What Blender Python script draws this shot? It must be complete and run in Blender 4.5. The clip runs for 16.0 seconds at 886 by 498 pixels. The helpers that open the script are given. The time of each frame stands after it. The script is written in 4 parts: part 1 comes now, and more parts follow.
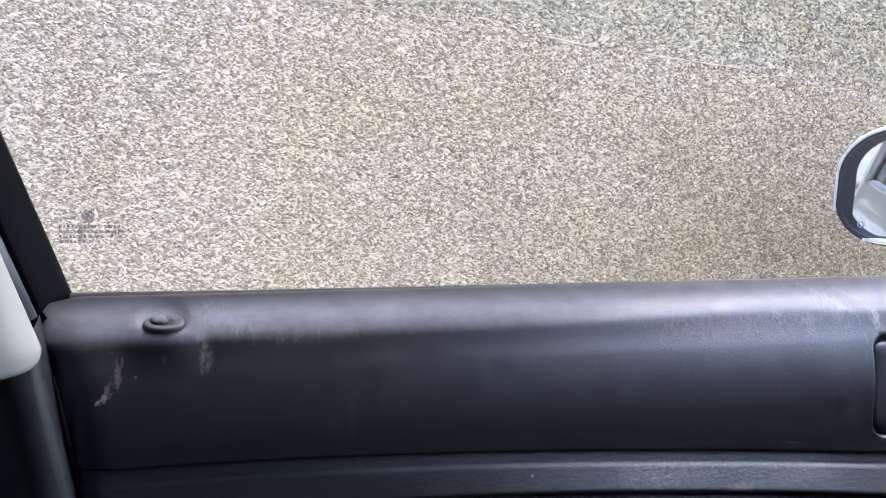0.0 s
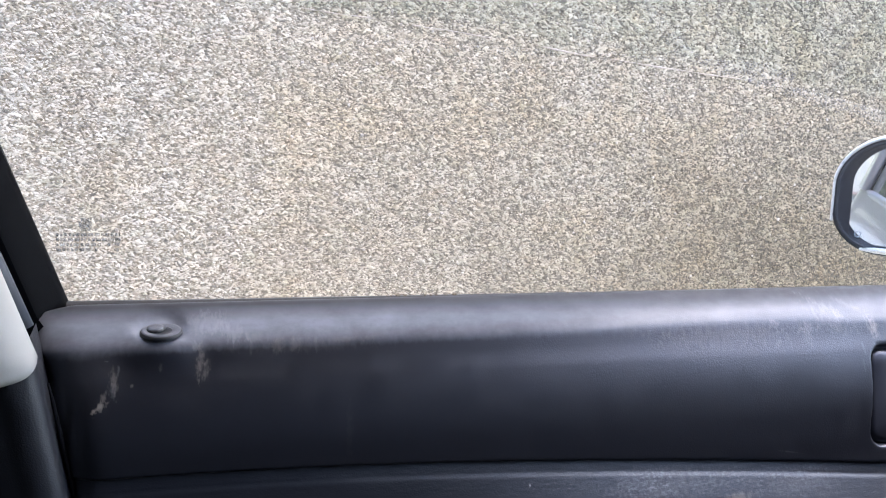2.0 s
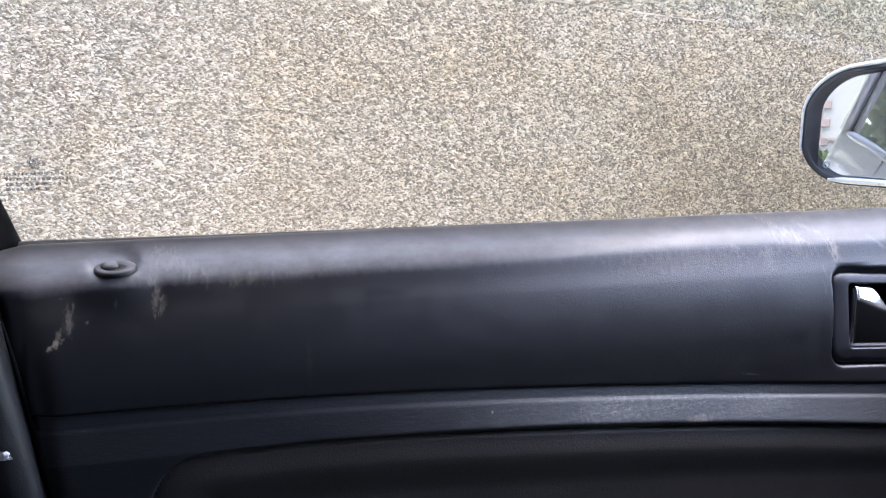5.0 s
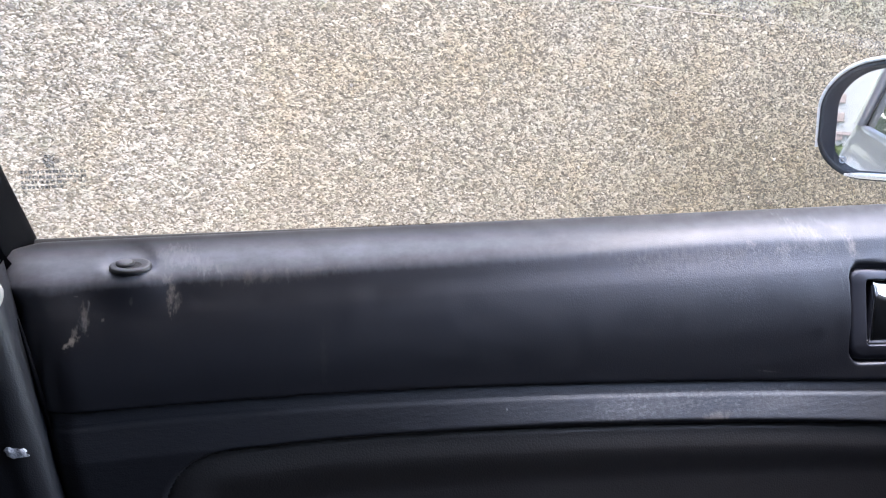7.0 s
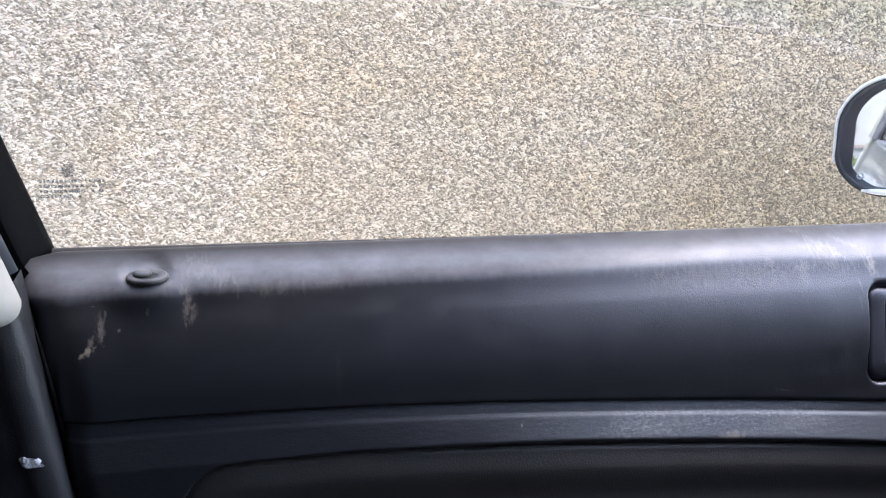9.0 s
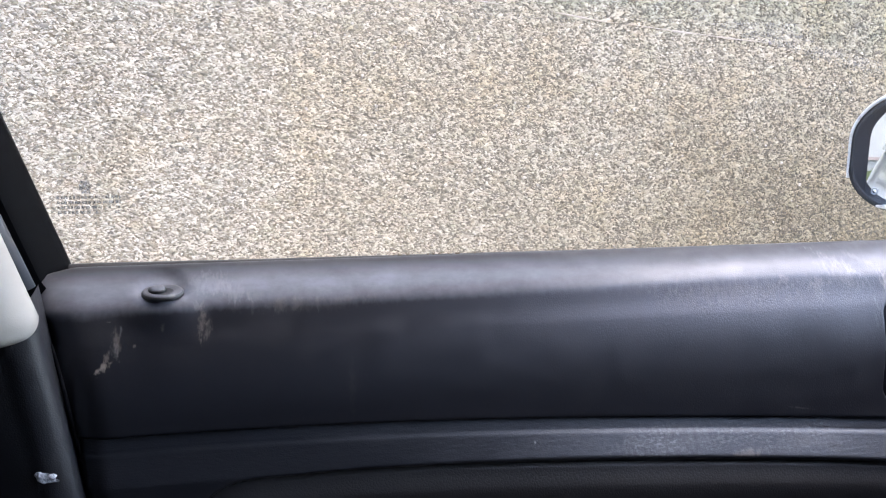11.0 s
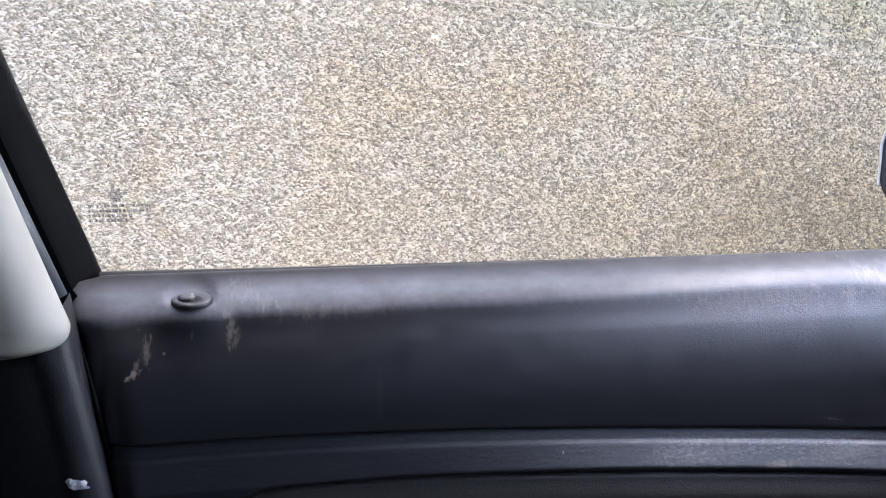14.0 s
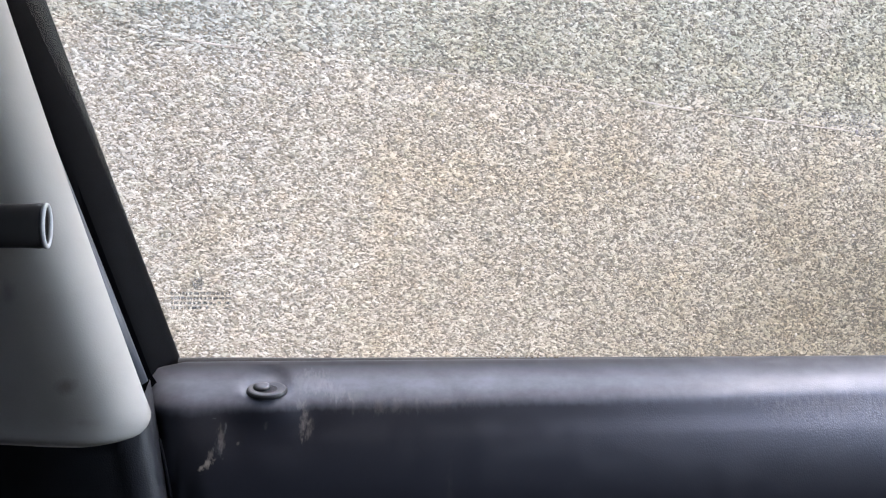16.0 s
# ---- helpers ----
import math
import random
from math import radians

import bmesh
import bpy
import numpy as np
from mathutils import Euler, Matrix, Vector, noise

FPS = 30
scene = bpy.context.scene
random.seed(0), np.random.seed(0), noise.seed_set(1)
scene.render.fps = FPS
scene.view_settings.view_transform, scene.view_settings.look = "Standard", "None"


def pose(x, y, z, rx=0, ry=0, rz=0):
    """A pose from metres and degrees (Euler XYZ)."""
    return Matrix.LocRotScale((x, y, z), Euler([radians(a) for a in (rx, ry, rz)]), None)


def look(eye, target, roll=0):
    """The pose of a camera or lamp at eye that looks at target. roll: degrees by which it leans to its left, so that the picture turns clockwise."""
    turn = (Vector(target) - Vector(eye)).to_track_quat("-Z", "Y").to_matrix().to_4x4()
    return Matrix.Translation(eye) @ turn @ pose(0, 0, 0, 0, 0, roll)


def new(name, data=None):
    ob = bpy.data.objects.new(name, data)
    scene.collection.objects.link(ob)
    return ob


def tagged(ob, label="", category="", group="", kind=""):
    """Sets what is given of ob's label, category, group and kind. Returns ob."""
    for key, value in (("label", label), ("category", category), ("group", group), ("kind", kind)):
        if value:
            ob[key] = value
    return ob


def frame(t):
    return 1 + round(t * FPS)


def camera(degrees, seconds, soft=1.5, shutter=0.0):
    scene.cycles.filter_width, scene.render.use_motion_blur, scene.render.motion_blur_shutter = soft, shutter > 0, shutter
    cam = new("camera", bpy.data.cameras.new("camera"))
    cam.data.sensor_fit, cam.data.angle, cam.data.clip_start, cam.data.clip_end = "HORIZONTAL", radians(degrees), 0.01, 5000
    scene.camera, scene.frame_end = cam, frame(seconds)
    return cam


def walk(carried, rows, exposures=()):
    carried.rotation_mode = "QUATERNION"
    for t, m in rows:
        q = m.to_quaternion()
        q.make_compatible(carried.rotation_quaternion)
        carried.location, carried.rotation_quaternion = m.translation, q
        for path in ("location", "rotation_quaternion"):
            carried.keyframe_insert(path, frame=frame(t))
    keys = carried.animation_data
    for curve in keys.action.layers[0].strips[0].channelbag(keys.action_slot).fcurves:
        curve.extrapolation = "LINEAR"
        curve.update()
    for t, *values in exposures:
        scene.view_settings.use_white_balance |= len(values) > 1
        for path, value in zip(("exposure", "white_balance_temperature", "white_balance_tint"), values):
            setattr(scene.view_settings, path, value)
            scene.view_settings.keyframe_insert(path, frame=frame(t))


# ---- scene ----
# Parked car, seen from the inside towards one front door; a dashed render wall stands beside the car.
# x runs towards the car's nose, y out through the door, z up; the door's sill line is at z = 0.935.


def view(x, y, z, yaw, pitch, roll):
    return pose(x, y, z, 90 + pitch, 0, yaw) @ pose(0, 0, 0, 0, 0, roll)


cam = camera(56.48, 16.0, soft=1.15)
PATH = [
    (0, 0.0385, -0.5669, 1.0659, -15.318, -8.758, 1.644),
    (0.5, 0.0419, -0.5665, 1.0583, -15.429, -9.516, 0.868),
    (1, 0.0567, -0.5735, 1.0513, -16.503, -9.919, -0.302),
    (1.5, 0.0548, -0.5716, 1.0528, -15.655, -9.230, -0.206),
    (2, 0.0386, -0.5669, 1.0651, -15.467, -8.079, 1.731),
    (2.5, 0.0486, -0.5648, 1.0486, -14.903, -8.880, -0.506),
    (3, 0.0613, -0.5750, 1.0484, -17.049, -9.361, 0.509),
    (3.5, 0.0652, -0.5771, 1.0450, -17.863, -9.805, 0.412),
    (4, 0.0658, -0.5767, 1.0433, -17.771, -10.066, 0.404),
    (4.5, 0.0646, -0.5753, 1.0432, -17.024, -10.301, 0.203),
    (5, 0.0627, -0.5749, 1.0433, -16.220, -10.895, 0.234),
    (7.5, 0.0602, -0.5721, 1.0442, -15.277, -11.206, 0.122),
    (8, 0.0583, -0.5709, 1.0457, -15.150, -11.213, 0.443),
    (8.5, 0.0576, -0.5664, 1.0459, -14.898, -11.167, 0.413),
    (9, 0.0562, -0.5674, 1.0481, -14.801, -10.672, 0.609),
    (11.5, 0.0524, -0.5676, 1.0522, -13.648, -9.782, 0.683),
    (12, 0.0505, -0.5656, 1.0523, -13.218, -9.604, 0.759),
    (12.5, 0.0509, -0.5659, 1.0526, -13.043, -9.506, 0.666),
    (13, 0.0510, -0.5659, 1.0521, -12.946, -9.470, 0.564),
    (13.5, 0.0509, -0.5665, 1.0524, -12.770, -9.401, 0.473),
    (14, 0.0499, -0.5648, 1.0520, -12.517, -9.357, 0.401),
    (14.5, 0.0459, -0.5575, 1.0499, -11.394, -9.549, -0.421),
    (15, 0.0465, -0.5611, 1.0614, -11.271, -7.456, -0.051),
    (15.5, 0.0386, -0.5603, 1.0679, -10.512, -6.279, 0.849),
    (16, 0.0303, -0.5614, 1.0716, -9.085, -4.650, 1.493),
]
walk(cam, [(t, view(*row)) for t, *row in PATH], [(0.0, 3.86, 6530, 10), (2.2, 3.86, 6540, 10), (3.2, 3.88, 6650, 10), (5.0, 3.92, 6730, 10), (8.0, 4.01, 6725, 10), (9.0, 3.99, 6720, 10), (13.0, 3.95, 6690, 10), (15.0, 3.92, 6650, 10), (16.0, 3.86, 6680, 10)])

# ---- light ----
SUN_EL, SUN_AZ = radians(66), radians(87)
world = bpy.data.worlds.new("sky")
scene.world = world
world.use_nodes = True
wn = world.node_tree
sky = wn.nodes.new("ShaderNodeTexSky")
sky.sky_type, sky.sun_disc = "NISHITA", False
sky.sun_elevation, sky.sun_rotation = SUN_EL, SUN_AZ
sky.air_density, sky.dust_density, sky.ozone_density = 1.0, 2.5, 1.5
wn.links.new(sky.outputs[0], wn.nodes["Background"].inputs[0])
wn.nodes["Background"].inputs[1].default_value = 0.15
sun = new("sun", bpy.data.lights.new("sun", "SUN"))
sun.data.energy, sun.data.angle, sun.data.color = 0.14, radians(40), (1.0, 0.98, 0.96)
sun.matrix_world = look(
    (math.sin(SUN_AZ) * 20, math.cos(SUN_AZ) * 20, math.tan(SUN_EL) * 20), (0, 0, 0))


# ---- materials ----
class Mat:
    """A node material and short ways to wire it."""

    def __init__(self, name, color=(0.5, 0.5, 0.5), rough=0.5, metal=0.0, spec=0.5):
        self.m = bpy.data.materials.new(name)
        self.m.use_nodes = True
        self.t = self.m.node_tree
        self.b = self.t.nodes["Principled BSDF"]
        self.set("Base Color", (*color, 1))
        self.set("Roughness", rough)
        self.set("Metallic", metal)
        self.set("Specular IOR Level", spec)
        self.color = color

    def set(self, key, value):
        if isinstance(value, bpy.types.NodeSocket):
            self.t.links.new(value, self.b.inputs[key])
        else:
            self.b.inputs[key].default_value = value

    def node(self, kind, ins=None, **props):
        n = self.t.nodes.new("ShaderNode" + kind)
        if "operation" in props:
            n.operation = props["operation"]
        if "feature" in props:
            n.feature = props["feature"]
        if "distance" in props:
            n.distance = props["distance"]
        for k, v in (ins or {}).items():
            if isinstance(v, bpy.types.NodeSocket):
                self.t.links.new(v, n.inputs[k])
            else:
                n.inputs[k].default_value = v
        return n

    def coords(self, scale=(1, 1, 1), offset=(0, 0, 0), turn=(0, 0, 0)):
        c = self.node("TexCoord").outputs["Object"]
        return self.node("Mapping", {"Vector": c, "Scale": scale, "Location": offset, "Rotation": turn}).outputs[0]

    def noise(self, scale, detail=4.0, rough=0.55, stretch=(1, 1, 1)):
        return self.node("TexNoise", {"Vector": self.coords(stretch), "Scale": scale, "Detail": detail, "Roughness": rough}).outputs[0]

    def voronoi(self, scale, stretch=(1, 1, 1), out="Distance", feature="F1"):
        return self.node("TexVoronoi", {"Vector": self.coords(stretch), "Scale": scale}, feature=feature).outputs[out]

    def ramp(self, value, low, high, a=0.0, b=1.0):
        n = self.node("MapRange", {"Value": value, "From Min": low, "From Max": high, "To Min": a, "To Max": b})
        return n.outputs[0]

    def math(self, op, a, b=0.0):
        return self.node("Math", {0: a, 1: b}, operation=op).outputs[0]

    def mix(self, fac, a, b):
        n = self.node("MixRGB", {"Fac": fac})
        for k, v in (("Color1", a), ("Color2", b)):
            if isinstance(v, bpy.types.NodeSocket):
                self.t.links.new(v, n.inputs[k])
            else:
                n.inputs[k].default_value = (*v, 1)
        return n.outputs[0]

    def tint(self, fac, a, c):
        """Colour a, stained by the filter colour c."""
        n = self.node("MixRGB", {"Fac": fac, "Color1": a, "Color2": (*c, 1)})
        n.blend_type = "MULTIPLY"
        return n.outputs[0]

    def bump(self, height, strength, dist, after=None):
        ins = {"Height": height, "Strength": strength, "Distance": dist}
        if after:
            ins["Normal"] = after
        n = self.node("Bump", ins).outputs[0]
        self.set("Normal", n)
        return n

    def patch(self, x, z, rx, rz, turn=0.0, ragged=0.5, grain=220.0):
        """A ragged worn patch round (x, z) of the door panel, 0 to 1."""
        c = self.node("TexCoord").outputs["Object"]
        d = self.node("VectorMath", {0: c, 1: (x, 0, z)}, operation="SUBTRACT").outputs[0]
        m = self.node("Mapping", {"Vector": d, "Rotation": (0, radians(turn), 0)}).outputs[0]
        m = self.node("VectorMath", {0: m, 1: (1 / rx, 0, 1 / rz)}, operation="MULTIPLY").outputs[0]
        r = self.node("VectorMath", {0: m}, operation="LENGTH").outputs["Value"]
        n = self.noise(grain, 5, 0.65, (1, 0.3, 0.5))
        r = self.math("ADD", r, self.ramp(n, 0.3, 0.7, -ragged, ragged))
        return self.ramp(r, 0.2, 1.1, 1.0, 0.0)


def trim_material(name, color, rough, grain=620.0, depth=0.12, dust=0.25, spec=0.5):
    """Grained interior plastic: fine leather cells, a film of dust, uneven gloss."""
    m = Mat(name, color, rough, spec=spec)
    cells = m.voronoi(grain, feature="DISTANCE_TO_EDGE")
    wide = m.noise(7.0, 5, 0.6)
    fine = m.noise(70.0, 5, 0.6)
    film = m.math("MULTIPLY", m.ramp(wide, 0.4, 0.7), m.ramp(fine, 0.35, 0.7))
    film = m.math("MULTIPLY", film, dust)
    m.film = m.mix(film, color, (0.22, 0.22, 0.23))
    m.set("Base Color", m.film)
    m.set("Roughness", m.ramp(fine, 0.3, 0.7, rough - 0.06, rough + 0.08))
    n = m.bump(m.ramp(cells, 0.0, 0.25), depth, 0.0006)
    m.bump(m.noise(14.0, 3), 0.08, 0.004, n)
    return m


FRAME = trim_material("window_frame_black", (0.0022, 0.0023, 0.0030), 0.55, 900, 0.1, 0.0, 0.04)
BLACK_TRIM = trim_material("black_trim", (0.004, 0.0043, 0.006), 0.42, dust=0.015)
# Paler trim that carries painted light for the lock's upper faces.
LIT_TRIM = trim_material("lit_trim", (0.085, 0.088, 0.105), 0.5, dust=0.10)
GREY_TRIM = trim_material("grey_trim", (0.0075, 0.0083, 0.0115), 0.45, dust=0.03)
POCKET = trim_material("pocket_lining", (0.0115, 0.0108, 0.0124), 0.62, 400, 0.15, 0.04)
RUBBER = trim_material("black_rubber", (0.0065, 0.0065, 0.0078), 0.8, 900, 0.1, 0.0, spec=0.0)
SEAL = trim_material("seal_rubber", (0.034, 0.040, 0.050), 0.50, 900, 0.1, 0.02, 0.8)
DASH = trim_material("shell_trim", (0.010, 0.010, 0.011), 0.65, dust=0.0)
LINER = trim_material("headlining", (0.14, 0.15, 0.18), 0.9, 900, 0.4, 0.05)


def panel_material():
    """The door's padded panel: as the black trim, with scuffs and a rubbed sill, its sheen painted in."""
    m = trim_material("padded_door_panel", (0.0052, 0.0056, 0.0078), 0.42, 480.0, 0.14, 0.012, 0.66)
    # bluish tint: the sky's colour in the sheen is set by hand
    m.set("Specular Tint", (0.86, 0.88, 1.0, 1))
    # the grain is worn smooth round the lock and still crisp further forward
    x = m.node("SeparateXYZ", {0: m.node("TexCoord").outputs["Object"]}).outputs["X"]
    uneven = m.math("MULTIPLY", m.ramp(x, 0.20, 0.45, 0.02, 0.14), m.ramp(m.noise(30.0, 3), 0.35, 0.65, 0.5, 1.2))
    high = m.node("SeparateXYZ", {0: m.node("TexCoord").outputs["Object"]}).outputs["Z"]
    uneven = m.math("MULTIPLY", uneven, m.ramp(high, 0.862, 0.890, 0.75, 1.35))
    uneven = m.math("MULTIPLY", uneven, m.ramp(high, 0.906, 0.914, 1.0, 0.45))
    # the crest by the glass is dull with weather
    m.set("Roughness", m.math("ADD", m.ramp(m.noise(70.0, 5, 0.6), 0.3, 0.7, 0.36, 0.50), m.ramp(high, 0.921, 0.931, 0.0, 0.25)))
    cells = m.ramp(m.voronoi(560.0, (1, 1, 0.65), feature="DISTANCE_TO_EDGE"), 0.0, 0.22)
    grain = m.node("Bump", {"Height": cells, "Strength": uneven, "Distance": 0.0006}).outputs[0]
    m.bump(m.noise(14.0, 3), 0.08, 0.004, grain)
    tan = (0.35, 0.305, 0.262)
    pale = (0.20, 0.20, 0.205)
    # the roll's pale sheen is put into the colour, streaked and weaker forward
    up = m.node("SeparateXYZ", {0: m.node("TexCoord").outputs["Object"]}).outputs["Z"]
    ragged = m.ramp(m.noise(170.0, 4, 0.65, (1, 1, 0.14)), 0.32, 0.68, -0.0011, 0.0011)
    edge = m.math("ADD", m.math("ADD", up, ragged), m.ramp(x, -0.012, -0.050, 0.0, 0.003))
    sheen = m.math("MULTIPLY", m.ramp(edge, 0.906, 0.920), m.ramp(up, 0.9340, 0.924))
    sheen = m.math("MULTIPLY", sheen, m.ramp(x, -0.06, 0.05, 0.76, 1.02))
    sheen = m.math("MULTIPLY", sheen, m.ramp(x, 0.12, 0.42, 1.0, 0.25))
    sheen = m.math("MULTIPLY", sheen, m.ramp(m.noise(34.0, 6, 0.7, (0.7, 1, 1.2)), 0.32, 0.68, 0.62, 1.14))
    col = m.mix(sheen, m.film, (0.175, 0.183, 0.219))
    marks = [
        (-0.0385, 0.8745, 0.0050, 0.0026, 38, tan, 0.6), (-0.0415, 0.8725, 0.0032, 0.0016, 20, tan, 0.5), (-0.0365, 0.8795, 0.0018, 0.0035, 0, tan, 0.25),
        (-0.0300, 0.8900, 0.0024, 0.0090, 5, tan, 0.17), (-0.0310, 0.8840, 0.0027, 0.0060, 0, pale, 0.24), (-0.0275, 0.8960, 0.0010, 0.0040, 0, pale, 0.3),
        (-0.0185, 0.8868, 0.0010, 0.0010, 0, tan, 0.22), (-0.0350, 0.9025, 0.0013, 0.0009, 0, pale, 0.45), (0.0, 0.897, 0.0016, 0.003, 0, tan, 0.10),
        (0.0265, 0.9000, 0.0026, 0.0105, -4, tan, 0.22), (0.0300, 0.8945, 0.0026, 0.0070, -20, tan, 0.16), (0.0235, 0.9100, 0.0030, 0.0030, 0, pale, 0.3),
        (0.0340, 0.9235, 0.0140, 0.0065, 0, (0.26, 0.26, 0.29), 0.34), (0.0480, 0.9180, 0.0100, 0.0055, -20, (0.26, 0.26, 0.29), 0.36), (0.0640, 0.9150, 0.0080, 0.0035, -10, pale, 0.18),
        (0.0800, 0.9085, 0.0045, 0.0060, -6, tan, 0.10), (0.0930, 0.9085, 0.0035, 0.0055, 4, tan, 0.08), (0.1000, 0.9075, 0.0500, 0.0040, 0, (0.30, 0.27, 0.25), 0.05), (0.0610, 0.9080, 0.0014, 0.0050, 0, tan, 0.05), (0.1080, 0.9090, 0.0014, 0.0045, 0, pale, 0.10),
        (0.1250, 0.9110, 0.0300, 0.0018, 0, tan, 0.06),
        (0.600, 0.904, 0.005, 0.009, 20, tan, 0.34), (0.563, 0.918, 0.025, 0.004, -28, pale, 0.13), (0.585, 0.922, 0.02, 0.003, -22, pale, 0.13), (0.560, 0.912, 0.022, 0.010, -25, tan, 0.10),
        (0.655, 0.905, 0.018, 0.0020, -35, pale, 0.22), (0.53, 0.903, 0.008, 0.010, 0, tan, 0.08), (0.45, 0.903, 0.075, 0.010, 0, (0.16, 0.130, 0.115), 0.15),
        (0.50, 0.910, 0.004, 0.005, -20, tan, 0.10), (0.585, 0.888, 0.001, 0.010, 12, pale, 0.2), (0.582, 0.875, 0.001, 0.007, 5, pale, 0.15),
        (0.505, 0.806, 0.010, 0.0007, -10, pale, 0.25), (0.13, 0.848, 0.003, 0.016, 0, tan, 0.03),
    ]
    for x, z, rx, rz, turn, c, k in marks:
        col = m.mix(m.math("MULTIPLY", m.patch(x, z, rx, rz, turn, 0.8, 330.0), k), col, c)
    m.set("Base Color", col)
    return m


PANEL = panel_material()
SURROUND = trim_material("handle_surround", (0.0036, 0.0039, 0.0056), 0.44, 700, 0.06, 0.01, 0.6)
# Reflections tinted blue here too, standing in for the sky's colour.
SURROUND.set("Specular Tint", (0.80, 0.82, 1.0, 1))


def band_material():
    m = trim_material("armrest_vinyl", (0.0085, 0.0089, 0.0115), 0.46, 520.0, 0.15, 0.02, 0.44)
    # blue of the sky put into the band's highlights
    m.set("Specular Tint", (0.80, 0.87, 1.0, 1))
    col = m.film
    for x, z, rx, rz, c, k in ((0.45, 0.776, 0.016, 0.004, (0.30, 0.25, 0.22), 0.16),
                               (0.268, 0.799, 0.0011, 0.0013, (0.3, 0.3, 0.31), 0.8),
                               (0.38, 0.79, 0.05, 0.012, (0.1, 0.1, 0.105), 0.2), (0.52, 0.78, 0.04, 0.01, (0.1, 0.1, 0.105), 0.2)):
        col = m.mix(m.math("MULTIPLY", m.patch(x, z, rx, rz, 0, 0.7, 300), k), col, c)
    # rubbed, crazed stretch where an arm rests
    flecks = m.ramp(m.noise(430.0, 4, 0.7, (0.6, 1, 1.3)), 0.50, 0.62)
    for x, z, rx, k in ((0.37, 0.7920, 0.035, 0.28), (0.43, 0.7880, 0.07, 0.15), (0.50, 0.7830, 0.05, 0.16), (0.29, 0.7965, 0.04, 0.07)):
        col = m.mix(m.math("MULTIPLY", m.math("MULTIPLY", m.patch(x, z, rx, 0.012, 4, 0.4, 90), flecks), k), col, (0.19, 0.185, 0.20))
    m.set("Base Color", col)
    n = m.bump(m.noise(210.0, 4, 0.7, (0.5, 1, 1.6)), 0.3, 0.0010)
    m.bump(m.ramp(m.voronoi(520.0, feature="DISTANCE_TO_EDGE"), 0, 0.25), 0.07, 0.0006, n)
    return m


BAND = band_material()


def cream_material():
    m = Mat("cream_pillar_trim", (0.5, 0.49, 0.46), 0.6)
    col = m.mix(m.ramp(m.noise(26.0, 5), 0.45, 0.75, 0, 0.25), (0.38, 0.362, 0.330), (0.25, 0.230, 0.200))
    for x, z, rx, rz, k in ((-0.1170, 0.9410, 0.0085, 0.0055, 0.55), (-0.1500, 0.9990, 0.0045, 0.0070, 0.35), (-0.1080, 0.9180, 0.0100, 0.0030, 0.2)):
        col = m.mix(m.math("MULTIPLY", m.patch(x, z, rx, rz, 0, 0.35, 120.0), k), col, (0.15, 0.125, 0.095))
    m.set("Base Color", col)
    m.bump(m.noise(900.0, 2), 0.15, 0.0004)
    return m


CREAM = cream_material()
CHROME = Mat("polished_chrome", (0.78, 0.79, 0.81), 0.07, 1.0)
CHROME.set("Roughness", CHROME.ramp(CHROME.noise(90.0), 0.3, 0.7, 0.04, 0.13))
DULL = Mat("dull_grey_metal", (0.052, 0.050, 0.049), 0.34, 0.3)
RIM = Mat("pale_grey_edge", (0.50, 0.50, 0.505), 0.45, 0.2)
DULL.bump(DULL.noise(300.0), 0.1, 0.0005)
SILVER = Mat("silver_paint", (0.255, 0.268, 0.330), 0.30, 0.55)
SILVER.set("Coat Weight", 0.25)
SILVER.set("Coat Roughness", 0.06)
SILVER.set("Roughness", SILVER.ramp(SILVER.noise(40.0), 0.3, 0.7, 0.28, 0.4))
# The body's silver again, made paler so that the shell looks lit.
SHELL = Mat("silver_paint_lit", (0.68, 0.66, 0.63), 0.32, 0.2)
SHELL.set("Roughness", SHELL.ramp(SHELL.noise(60.0), 0.3, 0.7, 0.24, 0.4))
MIRROR = Mat("mirror_silver", (0.78, 0.80, 0.82), 0.015, 1.0)
FLAKE = Mat("pale_scraped_plastic", (0.45, 0.46, 0.5), 0.6)
FLAKE.bump(FLAKE.noise(700.0), 0.6, 0.001)
BEZEL = trim_material("mirror_bezel_plastic", (0.020, 0.022, 0.030), 0.5, 900, 0.1, 0.05)


def glass_material(name, tint):
    m = Mat(name, tint, 0.0)
    m.set("Transmission Weight", 1.0)
    m.set("IOR", 1.45)
    return m


GLASS = glass_material("clear_side_glass", (0.95, 0.97, 0.955))
DARK_GLASS = Mat("tinted_rear_glass", (0.085, 0.10, 0.10), 0.02)
DARK_GLASS.set("IOR", 1.52)
ETCH = Mat("etched_glass_mark", (0.20, 0.20, 0.21), 0.7)
ETCH.set("Alpha", ETCH.ramp(ETCH.noise(500.0, 3), 0.35, 0.65, 0.14, 0.58))




